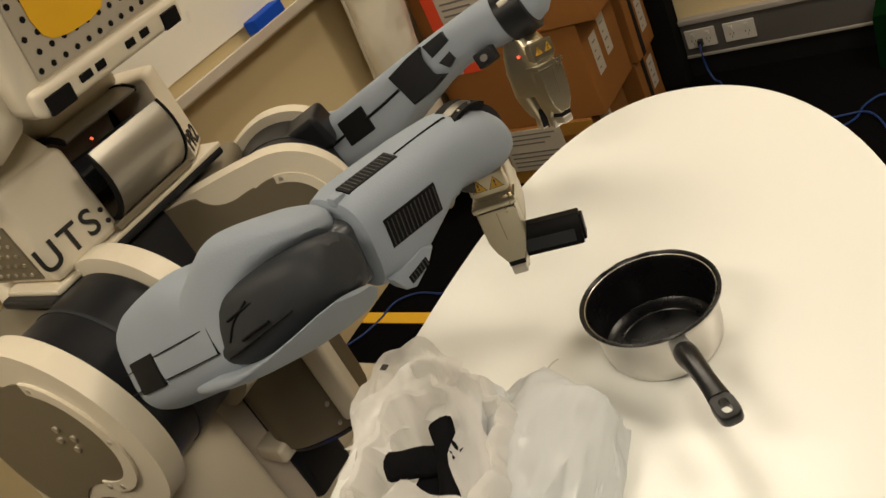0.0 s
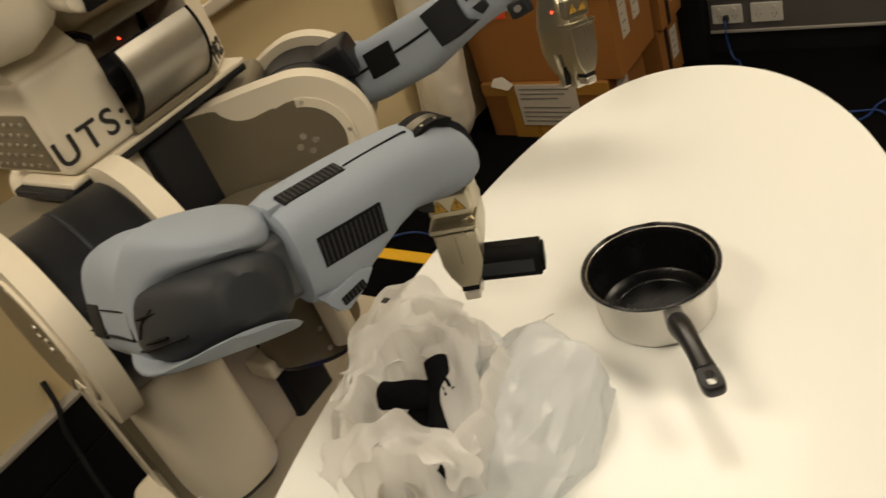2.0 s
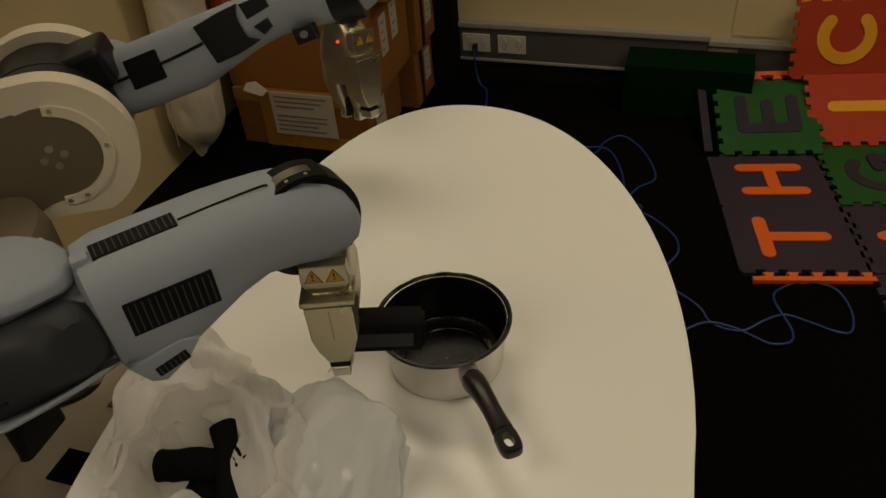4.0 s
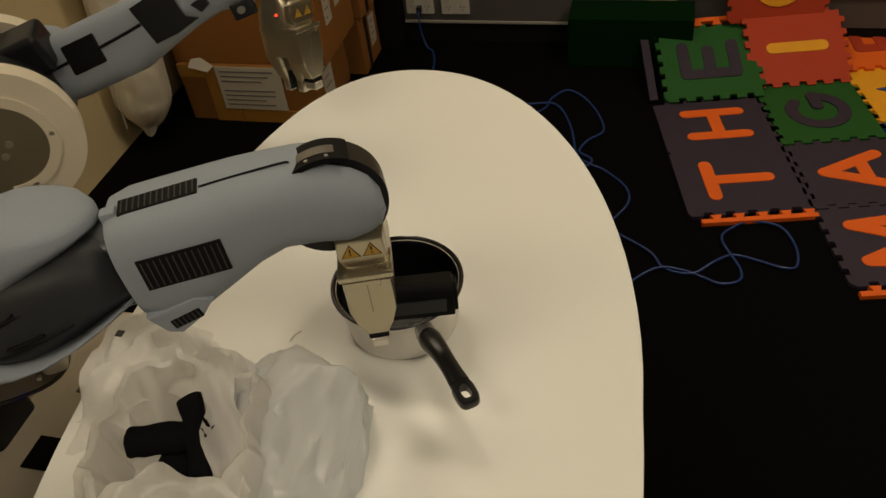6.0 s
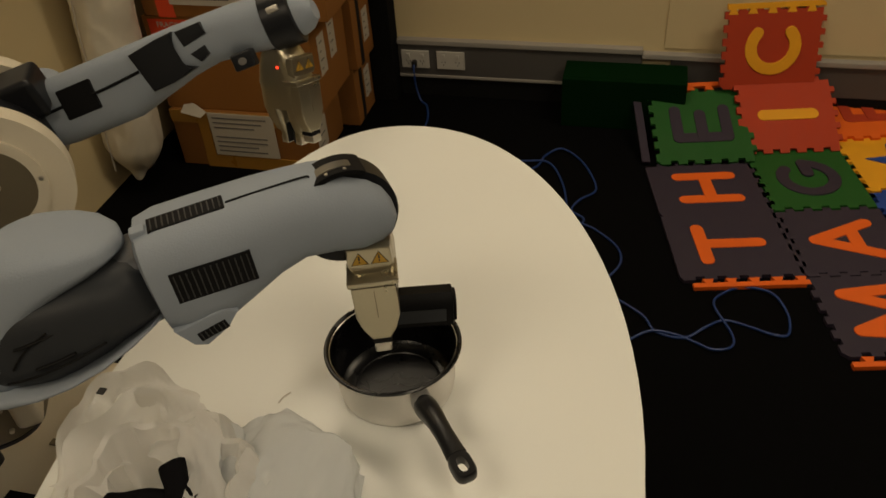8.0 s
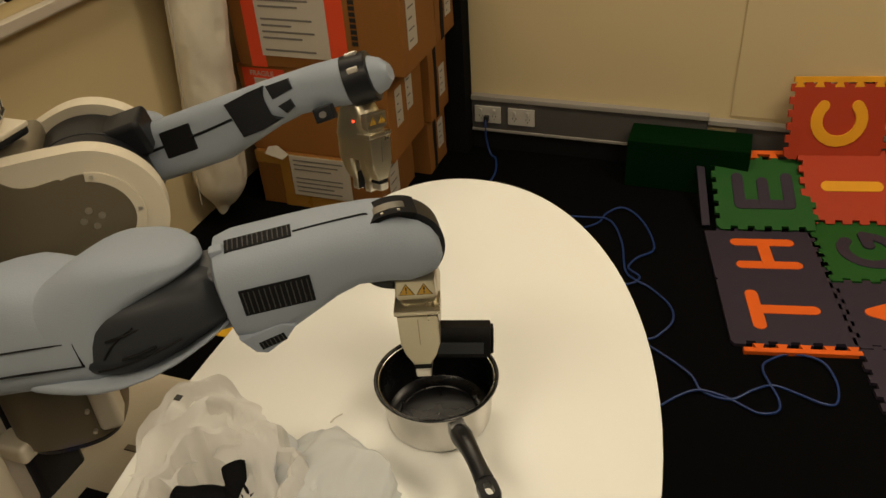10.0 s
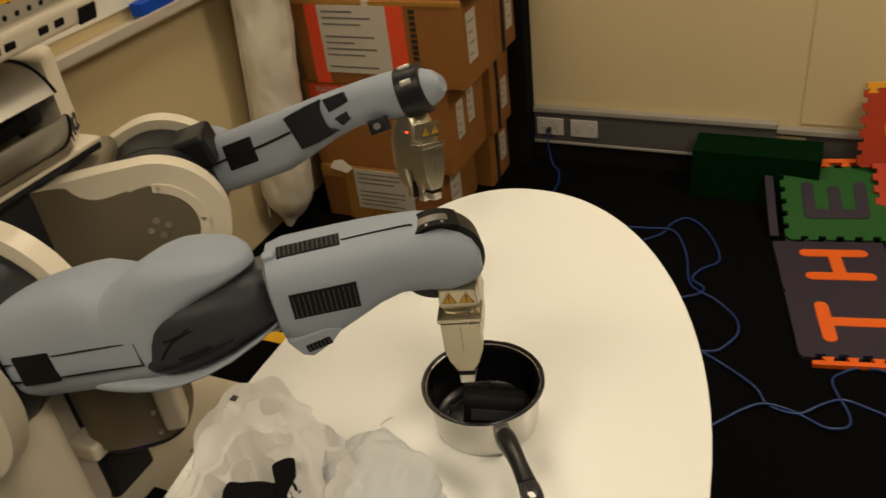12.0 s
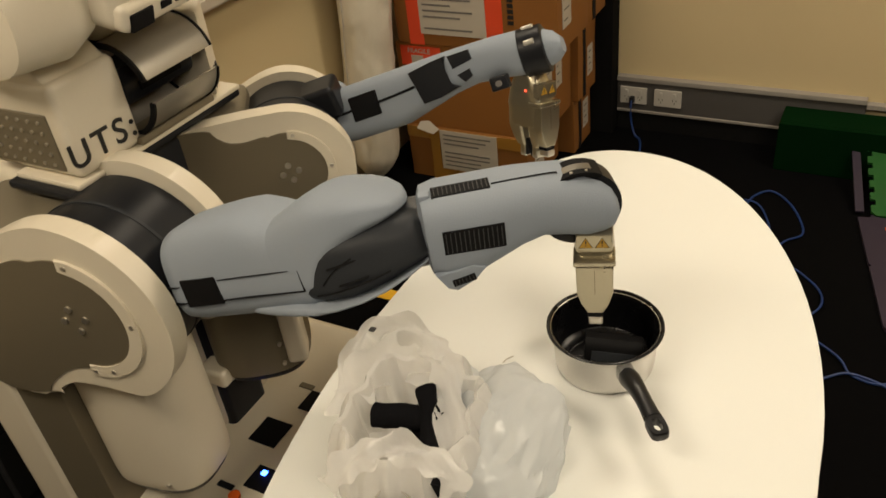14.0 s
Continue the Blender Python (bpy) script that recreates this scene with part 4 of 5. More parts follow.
def upper_arm(m):
    """Origin at the lift axis, x along the arm; the elbow turns about z at 0.40, between an upper and a lower lobe."""
    secs = [(0.055, 0, -0.005, 0.045, 0.045, 2.4), (0.060, 0, -0.005, 0.062, 0.062, 2.8), (0.072, 0, -0.004, 0.074, 0.074, 3.2), (0.095, 0, -0.002, 0.078, 0.079, 3.2), (0.13, 0, 0.0, 0.079, 0.081, 3.2), (0.18, 0, 0.002, 0.079, 0.083, 3.2), (0.215, 0, 0.002, 0.078, 0.083, 3.2), (0.24, 0, -0.002, 0.078, 0.079, 3.2),
            (0.26, 0, -0.006, 0.0785, 0.074, 3.2), (0.285, 0, -0.008, 0.079, 0.071, 3.2), (0.318, 0, -0.010, 0.080, 0.068, 3.2), (0.332, 0, -0.010, 0.072, 0.060, 3.2)]
    a = part("upper_arm", loft(secs, 40), M_SKIN, robot, "blue-grey padded upper arm cover")
    a.matrix_basis = m
    edge = [(0.225, 0.050, -0.064, 0.070), (0.255, 0.058, -0.073, 0.0770), (0.285, 0.070, -0.0765, 0.0792), (0.312, 0.081, -0.077, 0.0812), (0.333, 0.0875, -0.073, 0.0828), (0.345, 0.0895, -0.050, 0.083), (0.358, 0.0903, -0.028, 0.0820), (0.376, 0.088, -0.006, 0.0795), (0.398, 0.084, 0.012, 0.0745), (0.422, 0.0775, 0.024, 0.0655), (0.445, 0.067, 0.032, 0.050), (0.458, 0.058, 0.037, 0.032), (0.463, 0.049, 0.041, 0.012)]
    top = [(x, 0, (a1 + b1) / 2, hw, (a1 - b1) / 2, 3.15) for x, a1, b1, hw in edge]
    part("upper_lobe", loft(top, 44), M_SKIN, a, "blue-grey padded hood over the elbow")
    wall = [(0.28, 0, -0.012, 0.072, 0.046, 3.4), (0.31, 0, -0.014, 0.0780, 0.050, 4), (0.345, 0, -0.015, 0.0812, 0.052, 4), (0.375, 0, -0.015, 0.0805, 0.051, 4), (0.40, 0, -0.013, 0.077, 0.049, 3.6), (0.43, 0, -0.009, 0.069, 0.045, 3.2), (0.455, 0, -0.005, 0.056, 0.040, 2.8), (0.475, 0, -0.004, 0.040, 0.034, 2.4), (0.487, 0, -0.006, 0.020, 0.024, 2.0)]
    part("elbow_panel", loft(wall, 40), M_PANEL, a, "dark grey elbow side panel with seams")
    cup = [(0.17, 0, -0.062, 0.050, 0.008, 2.8), (0.21, 0, -0.065, 0.066, 0.0125, 2.8), (0.24, 0, -0.067, 0.073, 0.0130, 2.8), (0.28, 0, -0.0680, 0.081, 0.0135, 2.9), (0.32, 0, -0.0705, 0.0845, 0.0115, 2.8), (0.36, 0, -0.0690, 0.0845, 0.0080, 2.6), (0.40, 0, -0.0640, 0.079, 0.0055, 2.5), (0.435, 0, -0.0560, 0.067, 0.0045, 2.4), (0.465, 0, -0.0460, 0.048, 0.0035, 2.3), (0.480, 0, -0.0400, 0.026, 0.0025, 2.2)]
    part("lower_cup", loft(cup, 44), M_SKIN, a, "blue-grey padded cup under the elbow")
    part("elbow_joint", cyl(0.050, -0.045, 0.042, "z", (0.40, 0.0), 36, 0.006), M_DARK, a, "dark grey elbow joint")
    for x0, x1, z0, dz in ((0.366, 0.410, -0.008, 0.006), (0.378, 0.422, -0.034, 0.006)):
        part("panel_slot", pipe([(x0, -0.0812, z0), ((x0 + x1) / 2, -0.0790, z0 + dz * 0.5), (x1, -0.0715, z0 + dz)], 0.0028, 8, flat=0.6), M_BLACK, a)
    part("panel_seam", pipe([(0.335, -0.0800, -0.046), (0.36, -0.0815, -0.044), (0.39, -0.0790, -0.040), (0.42, -0.0725, -0.035), (0.45, -0.059, -0.029)], 0.0014, 6), M_BLACK, a)
    part("panel_seam", pipe([(0.352, -0.0815, -0.030), (0.375, -0.0810, -0.012), (0.405, -0.0762, 0.002)], 0.0013, 6), M_BLACK, a)
    part("access_panel", rbox((0.098, -0.0806, -0.042), (0.168, -0.070, 0.004), 0.003), M_BLACK, a, "black square access panel")
    for lo, hi in (((0.171, -0.0804, -0.0365), (0.318, -0.072, -0.0352)), ((0.171, -0.0804, -0.0035), (0.318, -0.072, -0.0022)), ((0.3168, -0.0815, -0.036), (0.3182, -0.072, -0.003)), ((0.066, -0.0785, -0.036), (0.095, -0.07, -0.0345)), ((0.066, -0.0785, -0.008), (0.095, -0.07, -0.0068))):
        part("cover_seam", rbox(lo, hi, 0), M_BLACK, a, smooth=False)
    return a


def forearm(m, dark_side=False, length=0.321):
    """Origin at the elbow axis, x along to the wrist axis."""
    k = length / 0.321
    secs = [(0.072, 0, 0.0, 0.040, 0.045, 2.6), (0.078, 0, -0.002, 0.055, 0.060, 3), (0.10, 0, -0.004, 0.060, 0.066, 3.2), (0.14, 0, -0.004, 0.060, 0.066, 3.2), (0.175, 0, 0.004, 0.059, 0.058, 3.0), (0.21, 0, 0.012, 0.057, 0.050, 2.8),
            (0.24, 0, 0.015, 0.055, 0.046, 2.6), (0.275, 0, 0.010, 0.055, 0.049, 2.4), (0.305, 0, 0.002, 0.054, 0.052, 2.3), (0.328, 0, -0.003, 0.051, 0.045, 2.2), (0.342, 0, -0.006, 0.046, 0.034, 2.2), (0.350, 0, -0.008, 0.036, 0.018, 2.1)]
    if dark_side:
        secs = [(s * k if s >= 0.14 else 0.03 + (s - 0.072) * 3.05, *r) for s, *r in secs]
    else:
        secs = [(s * k, *r) for s, *r in secs]
    f = part("forearm", loft(secs, 40), M_SKIN, robot, "blue-grey padded forearm cover")
    f.matrix_basis = m
    part("elbow_link", rbox((-0.01, -0.038, -0.045), (0.085 * k, 0.038, 0.04), 0.014, 3), M_MID, f, "grey metal elbow link")
    if not dark_side:
        ribs(f, frame_from((0.135, -0.012, 0.0625), (1, 0, 0), (0, -0.1, 1)), 0.082, 0.024, 13)
        ribs(f, frame_from((0.142, -0.0592, 0.006), (1, 0, -0.03), (0, -1, 0)), 0.086, 0.038, 13)
        bm = prism([(0.080, -0.045), (0.135, -0.036), (0.152, -0.045), (0.136, -0.062), (0.108, -0.076), (0.094, -0.070)], -0.0605, -0.03, "xz", 0.004)
        part("lower_fin", bm, M_SKIN, f)
        ribs(f, frame_from((0.119, -0.0605, -0.058), (1, 0, 0.2), (0, -1, 0)), 0.034, 0.012, 6)
        part("seam_line", pipe([(0.178, -0.016, 0.0625), (0.21, -0.015, 0.0622), (0.262, -0.014, 0.0608), (0.27, -0.016, 0.0595)], 0.0012, 6), M_BLACK, f)
        part("latch", rbox((0.075, -0.02, 0.052), (0.092, -0.004, 0.0645), 0.003), M_SKIN, f)
    else:
        part("vent", rbox((0.141, -0.0635, -0.028), (0.205, -0.055, 0.030), 0.003), M_BLACK, f, "black square vent")
        part("cable_groove", pipe([(0.05, -0.0615, -0.004), (0.10, -0.0625, -0.002), (0.141, -0.0625, 0.0)], 0.0032, 6), M_BLACK, f)
        part("cable_groove", pipe([(0.20, -0.0625, 0.0), (0.24, -0.0615, 0.002), (0.288, -0.0605, 0.006)], 0.0032, 6), M_BLACK, f)
        part("dark_panel", prism([(0.282, 0.040), (0.335, 0.047), (0.365, 0.050), (0.357, 0.02), (0.361, -0.012), (0.380, -0.026), (0.335, -0.036), (0.297, -0.038)], -0.0622, -0.030, "xz", 0.004), M_DARK, f, "dark side panel")
        part("dark_window", prism([(0.370, 0.047), (0.415, 0.047), (0.418, 0.024), (0.375, 0.016)], -0.0595, -0.03, "xz", 0.002), M_DARK, f)
        part("dark_window", prism([(0.380, 0.000), (0.408, 0.006), (0.410, -0.012), (0.392, -0.020)], -0.0595, -0.03, "xz", 0.002), M_DARK, f)
    return f


def wrist_band(f, x, half=0.019):
    bm = loft([(-half, x, 0.0, 0.0590, 0.0575, 2), (half, x, 0.0, 0.0590, 0.0575, 2)], 40, axis="y", m=pose(0, -0.004, -0.001))
    part("wrist_band", bm, M_DARK, f, "dark metal wrist band")
    slot = prism(arc(0, 0, 0.0600, 58, 118, 14) + arc(0, 0, 0.054, 118, 58, 14), -0.026, 0.016, "xz", 0.001, m=pose(x, -0.004, 0.001))
    part("band_slot", slot, M_BLACK, f, "black slot round the band plate")
    strip_ = prism(arc(0, 0, 0.0608, 72, 110, 14) + arc(0, 0, 0.056, 110, 72, 14), -0.015, 0.000, "xz", 0.0008, m=pose(x, -0.004, 0.001))
    part("band_plate", strip_, M_BANDSTEEL, f, "curved steel band plate")
    for a in (80, 100):
        part("screw", cyl(0.0020, 0.058, 0.0612, c=(0, -0.0205), n=10, m=pose(x, -0.004, 0.001, 0, 90 - a, 0)), M_SCREW, f)


def gripper(name, m, gap, label, warn=True):
    """Origin at the wrist axis; hangs along -z, front towards -y; the fingers close along y."""
    g = part(name, loft([(-0.125, 0, 0.0, 0.025, 0.041, 5), (-0.118, 0, 0, 0.0275, 0.044, 5), (-0.085, 0, 0, 0.0285, 0.046, 5), (-0.078, 0, 0, 0.0295, 0.047, 5), (-0.071, 0, 0, 0.0275, 0.046, 5), (-0.05, 0, 0, 0.0285, 0.042, 4), (-0.032, 0, 0, 0.028, 0.034, 4), (-0.02, 0, 0, 0.026, 0.028, 3)], 36, axis="z"), M_CHAMP, robot, label)
    g.matrix_basis = m
    part("wrist_mount", cyl(0.026, -0.03, 0.02, bev=0.004), M_DARK, g)
    part("label_block", prism([(-0.0255, -0.034), (0.0255, -0.034), (0.0265, -0.060), (0.0225, -0.066), (-0.0225, -0.066), (-0.0265, -0.060)], -0.0475, -0.030, "xz", 0.003), M_CHAMP, g, "raised block that carries the warnings")
    fy = -0.0525 - gap * 0.55
    part("front_plate", prism([(-0.0268, -0.081), (0.0268, -0.081), (0.0262, -0.128), (0.0200, -0.146), (0.0120, -0.164), (-0.0120, -0.164), (-0.0200, -0.146), (-0.0262, -0.128)], fy, -0.030, "xz", 0.0025), M_CHAMP, g, "flat tapered front plate")
    part("ledge", rbox((-0.0300, fy - 0.0005, -0.0800), (0.0300, -0.020, -0.0715), 0.002), M_CHAMP, g)
    part("tip_frame", rbox((-0.0115, fy + 0.001, -0.1715), (0.0115, -0.030, -0.1635), 0.001), M_BLACK, g)
    part("tip_clip", rbox((-0.0105, fy - 0.0015, -0.1850), (0.0105, -0.030, -0.1712), 0.003, 3), M_SCREW, g, "bright steel tip clip")
    part("seam", rbox((-0.0005, fy - 0.0004, -0.128), (0.0005, -0.044, -0.086), 0), M_BEIGE, g, smooth=False)
    for sg in (-1, 1):
        c = sg * (0.024 + gap)
        secs = [(-0.188, 0, c - sg * 0.010, 0.0105, 0.007, 4), (-0.170, 0, c - sg * 0.010, 0.0115, 0.008, 4), (-0.168, 0, c - sg * 0.006, 0.012, 0.012, 4), (-0.15, 0, c - sg * 0.003, 0.0185, 0.017, 4), (-0.125, 0, c, 0.0245, 0.020, 4), (-0.10, 0, c, 0.0255, 0.020, 4)]
        fg = part("finger", loft(secs, 28, axis="z"), M_CHAMP, g, "tapered metal finger")
        part("fingertip", rbox((-0.0105, c - sg * 0.010 - 0.008, -0.193), (0.0105, c - sg * 0.010 + 0.008, -0.176), 0.003), M_SCREW, fg, "steel fingertip clip")
        part("finger_pad", rbox((-0.010, min(c - sg * 0.0215, c - sg * 0.018), -0.19), (0.010, max(c - sg * 0.0215, c - sg * 0.018), -0.155), 0.001), M_RUBBER, fg)
    if warn:
        for x in (-0.0115, 0.0115):
            pl = pose(x, -0.0478, -0.048, 90) @ Matrix.Scale(0.86, 4)
            t = part("warning_label", prism([(-0.0105, -0.0085), (0.0105, -0.0085), (0.0, 0.0095)], 0, 0.0008, m=pl), M_WARN, g, "yellow warning triangle", smooth=False)
            part("warning_border", prism([(-0.012, -0.0096), (0.012, -0.0096), (0.0, 0.0108)], -0.0004, 0.0004, m=pl), M_INK, t, smooth=False)
            bm = rbox((-0.0011, -0.001, 0.0008), (0.0011, 0.0052, 0.0012), 0, m=pl)
            rbox((-0.0011, -0.0055, 0.0008), (0.0011, -0.003, 0.0012), 0, bm=bm, m=pl)
            part("warning_mark", bm, M_INK, t, smooth=False)
    return g


def arm_poses(row):
    """World poses of shoulder, upper arm, forearm, gripper for one row of ARM."""
    t, E, W, froll, g, naz = row
    pan = math.degrees(math.atan2(E[1] - SH_R[1], E[0] - SH_R[0]))
    S = pose(*SH_R, 0, 0, pan)
    L = S @ Vector((0.11, 0, 0))
    E, W, g = Vector(E), Vector(W), Vector(g).normalized()
    roll = ROLL(t)
    U = frame_from(L, E - L, (0, 0, 1)) @ pose((E - L).length - 0.40, 0, 0, roll)
    F = frame_from(E, W - E, (0, 0, 1)) @ pose(0, 0, 0, froll)
    n = Vector((math.cos(radians(naz)), math.sin(radians(naz)), 0))
    n = (n - g * n.dot(g)).normalized()
    G = Matrix.Translation(W) @ Matrix((n.cross(g), -n, -g)).transposed().to_4x4()
    return S, U, F, G


def ROLL(t):
    """Turn of the upper arm about its length: the elbow panel faces up early and down later."""
    rows = [(0, -24), (1.5, -22), (2.5, -20), (3.5, -16), (6, -11), (14, -11)]
    for (a, p), (b, q) in zip(rows, rows[1:]):
        if a <= t <= b:
            return p + (q - p) * (t - a) / (b - a)
    return -11


ARM = [
    (0, (-0.267, -0.24, 1.065), (-0.186, 0.069, 1.041), 4.1, (0.004, -0.056, -0.998), -66),
    (0.5, (-0.269, -0.293, 1.062), (-0.187, 0.017, 1.037), 1.1, (0.007, -0.055, -0.998), -65),
    (1, (-0.256, -0.404, 1.082), (-0.171, -0.095, 1.066), 0.1, (0.008, -0.059, -0.998), -64),
    (1.5, (-0.291, -0.41, 1.065), (-0.19, -0.106, 1.043), -1.0, (0.002, -0.056, -0.998), -63),
    (2, (-0.289, -0.389, 1.063), (-0.197, -0.083, 1.037), 1.2, (-0.006, -0.058, -0.998), -63),
    (2.5, (-0.297, -0.404, 1.069), (-0.181, -0.105, 1.053), -1.5, (-0.013, -0.062, -0.998), -64),
    (3, (-0.297, -0.42, 1.079), (-0.176, -0.124, 1.067), -2.3, (-0.004, -0.053, -0.999), -67),
    (3.5, (-0.297, -0.381, 1.048), (-0.132, -0.106, 1.051), -3.3, (0.015, -0.032, -0.999), -70),
    (6, (-0.268, -0.243, 1.029), (0.02, -0.106, 1.06), -3.9, (0.013, -0.003, -1.0), -71),
    (6.5, (-0.281, -0.212, 1.007), (0.004, -0.073, 1.051), -3.2, (0.03, 0.002, -1.0), -71),
    (7, (-0.273, -0.199, 1.017), (0.008, -0.046, 1.045), -2.8, (0.019, 0.006, -1.0), -71),
    (7.5, (-0.282, -0.172, 1.019), (-0.013, 0.002, 1.043), -3.3, (0.02, 0.004, -1.0), -71),
    (8, (-0.273, -0.174, 1.014), (-0.007, 0.003, 1.044), -3.9, (0.02, 0.005, -1.0), -71),
    (10.5, (-0.28, -0.171, 1.032), (-0.007, -0.004, 1.061), 0.1, (0.024, -0.008, -1.0), -71),
    (11, (-0.283, -0.168, 1.026), (-0.015, 0.009, 1.042), -0.2, (0.025, -0.01, -1.0), -71),
]

S0, U0, F0, G0 = [robot_inv @ m for m in arm_poses(ARM[0])]
arm_u = upper_arm(U0)
arm_f = forearm(F0)
wrist_band(arm_f, 0.298)
arm_g = gripper("gripper", G0, 0.016, "champagne metal two-finger gripper")

# left arm, at rest
LW, LE = Vector((-0.303, 0.488, 1.046)), Vector((-0.782, 0.317, 0.892))
FL = robot_inv @ frame_from(LE, LW - LE, (0, 0.0, 1)) @ pose(0, 0, 0, -22) @ Matrix.Diagonal((1, 0.88, 0.88, 1))
la = forearm(FL, True, 0.542)
part("wrist_band", loft([(0.508, 0, 0.0, 0.0525, 0.0515, 2.2), (0.511, 0, 0.0, 0.0565, 0.0555, 2.2), (0.557, 0, -0.003, 0.0560, 0.0545, 2.2), (0.560, 0, -0.003, 0.050, 0.048, 2.2)], 40), M_DARK, la, "dark metal wrist band")
part("band_plate", rbox((0.522, -0.026, 0.046), (0.546, -0.008, 0.0560), 0.002), M_SCREW, la, "bright steel band plate")
part("band_plate", rbox((0.524, -0.0572, 0.012), (0.545, -0.048, 0.024), 0.002), M_SCREW, la, "bright steel band plate")
stub = part("upper_arm", loft([(0, 0, 0, 0.055, 0.06, 2.6), (0.05, 0, 0, 0.075, 0.08, 3), (0.25, 0, 0, 0.075, 0.08, 3), (0.33, 0, 0, 0.05, 0.05, 2.4)], 32), M_SKIN, robot, "blue-grey padded upper arm cover")
stub.matrix_basis = robot_inv @ frame_from((-0.79, 0.176, 0.89), (-0.02, 0.16, -0.01), (0, 0, 1))
part("elbow_cap", rbox((-0.065, -0.045, 0.0), (0.024, 0.045, 0.070), 0.012, 3, m=robot_inv @ pose(-0.685, 0.315, 0.945, 0, -14, 28)), M_DARK, robot, "dark grey elbow cap")
gl_n = Vector((math.cos(radians(-22)), math.sin(radians(-22)), 0))
gl_g = Vector((0.06, -0.2, -0.97)).normalized()
gl_n = (gl_n - gl_g * gl_n.dot(gl_g)).normalized()
GL = robot_inv @ Matrix.Translation(LW + Vector((-0.008, 0.0, -0.028))) @ Matrix((gl_n.cross(gl_g), -gl_n, -gl_g)).transposed().to_4x4()
gl = gripper("gripper", GL, 0.003, "champagne metal two-finger gripper, closed")
part("led", rbox((-0.031, -0.015, -0.051), (-0.028, -0.011, -0.047), 0.001), M_RED_LED, gl, "glowing red light")
cf = part("wrist_camera", rbox((0.440, -0.068, -0.062), (0.477, -0.036, -0.030), 0.004), M_DARK, la, "small wrist camera")
part("camera_lens", cyl(0.007, -0.0705, -0.066, "y", (0.458, -0.047), 16), M_TEXTGREY, cf)

# ---- held block ----
block = thing("black_block", pose(0, 0, 0.9), "small black plastic block held by the gripper", "plastic block")
hexa = [(-0.021, -0.020), (0.021, -0.020), (0.021, 0.008), (0.010, 0.022), (-0.010, 0.022), (-0.021, 0.008)]
part("body", prism(hexa, -0.046, 0.046, "yz", 0.002), M_BLOCK, block)
part("end_cap", prism([(a * 0.8, b * 0.8) for a, b in hexa], 0.045, 0.050, "yz", 0.001), M_BLOCK, block)
part("inset_panel", rbox((-0.034, -0.0222, -0.014), (0.036, -0.020, 0.004), 0.001), M_PANEL, block, "dull grey inset panel")

# ---- carrier bags on the table ----
bag = thing("carrier_bag", pose(-0.182, -0.286, 0.731), "crumpled white plastic carrier bag, open on the table", "plastic bag")


def crumple(p, amp, sc, seed):
    q = p * sc + Vector((seed, seed * 2, -seed))
    r = noise.noise(q) + 0.55 * abs(noise.noise(q * 2.3)) + 0.35 * noise.noise(q * 5.1)
    return amp * r


def bag_shell(prof, seed, amp, n=170, rx=1.0, ry=1.0):
    dense = []
    for (r0, z0), (r1, z1) in zip(prof, prof[1:]):
        for k in range(5):
            dense.append((r0 + (r1 - r0) * k / 5, z0 + (z1 - z0) * k / 5))
    dense.append(prof[-1])
    bm = bmesh.new()
    rings = []
    for r, z in dense:
        ring = []
        for i in range(n):
            th = 2 * math.pi * i / n
            d = Vector((math.cos(th), math.sin(th), 0))
            q = Vector((d.x * 2.1 + seed, d.y * 2.1, z * 2.0))
            ridge = 1 - 2 * abs(noise.noise(q)) - 0.7 * abs(noise.noise(q * 2.3)) - 0.12 * abs(noise.noise(q * 6.1))
            k = min(1.0, z / 0.03 + 0.15)
            p = Vector((d.x * r * rx, d.y * r * ry, z)) + d * ridge * amp * k
            p.z += k * 0.024 * noise.noise(Vector((d.x * 1.7, d.y * 1.7, seed))) + k * 0.005 * noise.noise(q * 1.5)
            f1 = Vector((p.x * 26 + seed, p.y * 26, p.z * 7 + 4))
            f2 = p * 38 + Vector((2, seed, 1))
            p += (d + Vector((0, 0, 0.4))) * k * (0.0045 * (0.35 - abs(noise.noise(f1))) + 0.0008 * (0.3 - abs(noise.noise(f2))))
            p.z = max(p.z, 0.0)
            ring.append(bm.verts.new(p))
        rings.append(ring)
    for p, q in zip(rings, rings[1:]):
        for i in range(n):
            bm.faces.new((p[i], p[(i + 1) % n], q[(i + 1) % n], q[i]))
    return bm


outer = [(0.01, 0.0), (0.085, 0.0), (0.120, 0.004), (0.131, 0.026), (0.131, 0.052), (0.125, 0.080), (0.115, 0.104), (0.108, 0.113), (0.102, 0.108), (0.095, 0.085), (0.089, 0.055), (0.078, 0.028), (0.03, 0.012)]
part("bag_body", bag_shell(outer, 3.1, 0.015, rx=0.84, ry=0.95), M_BAG, bag, "thin white plastic", angle=33)


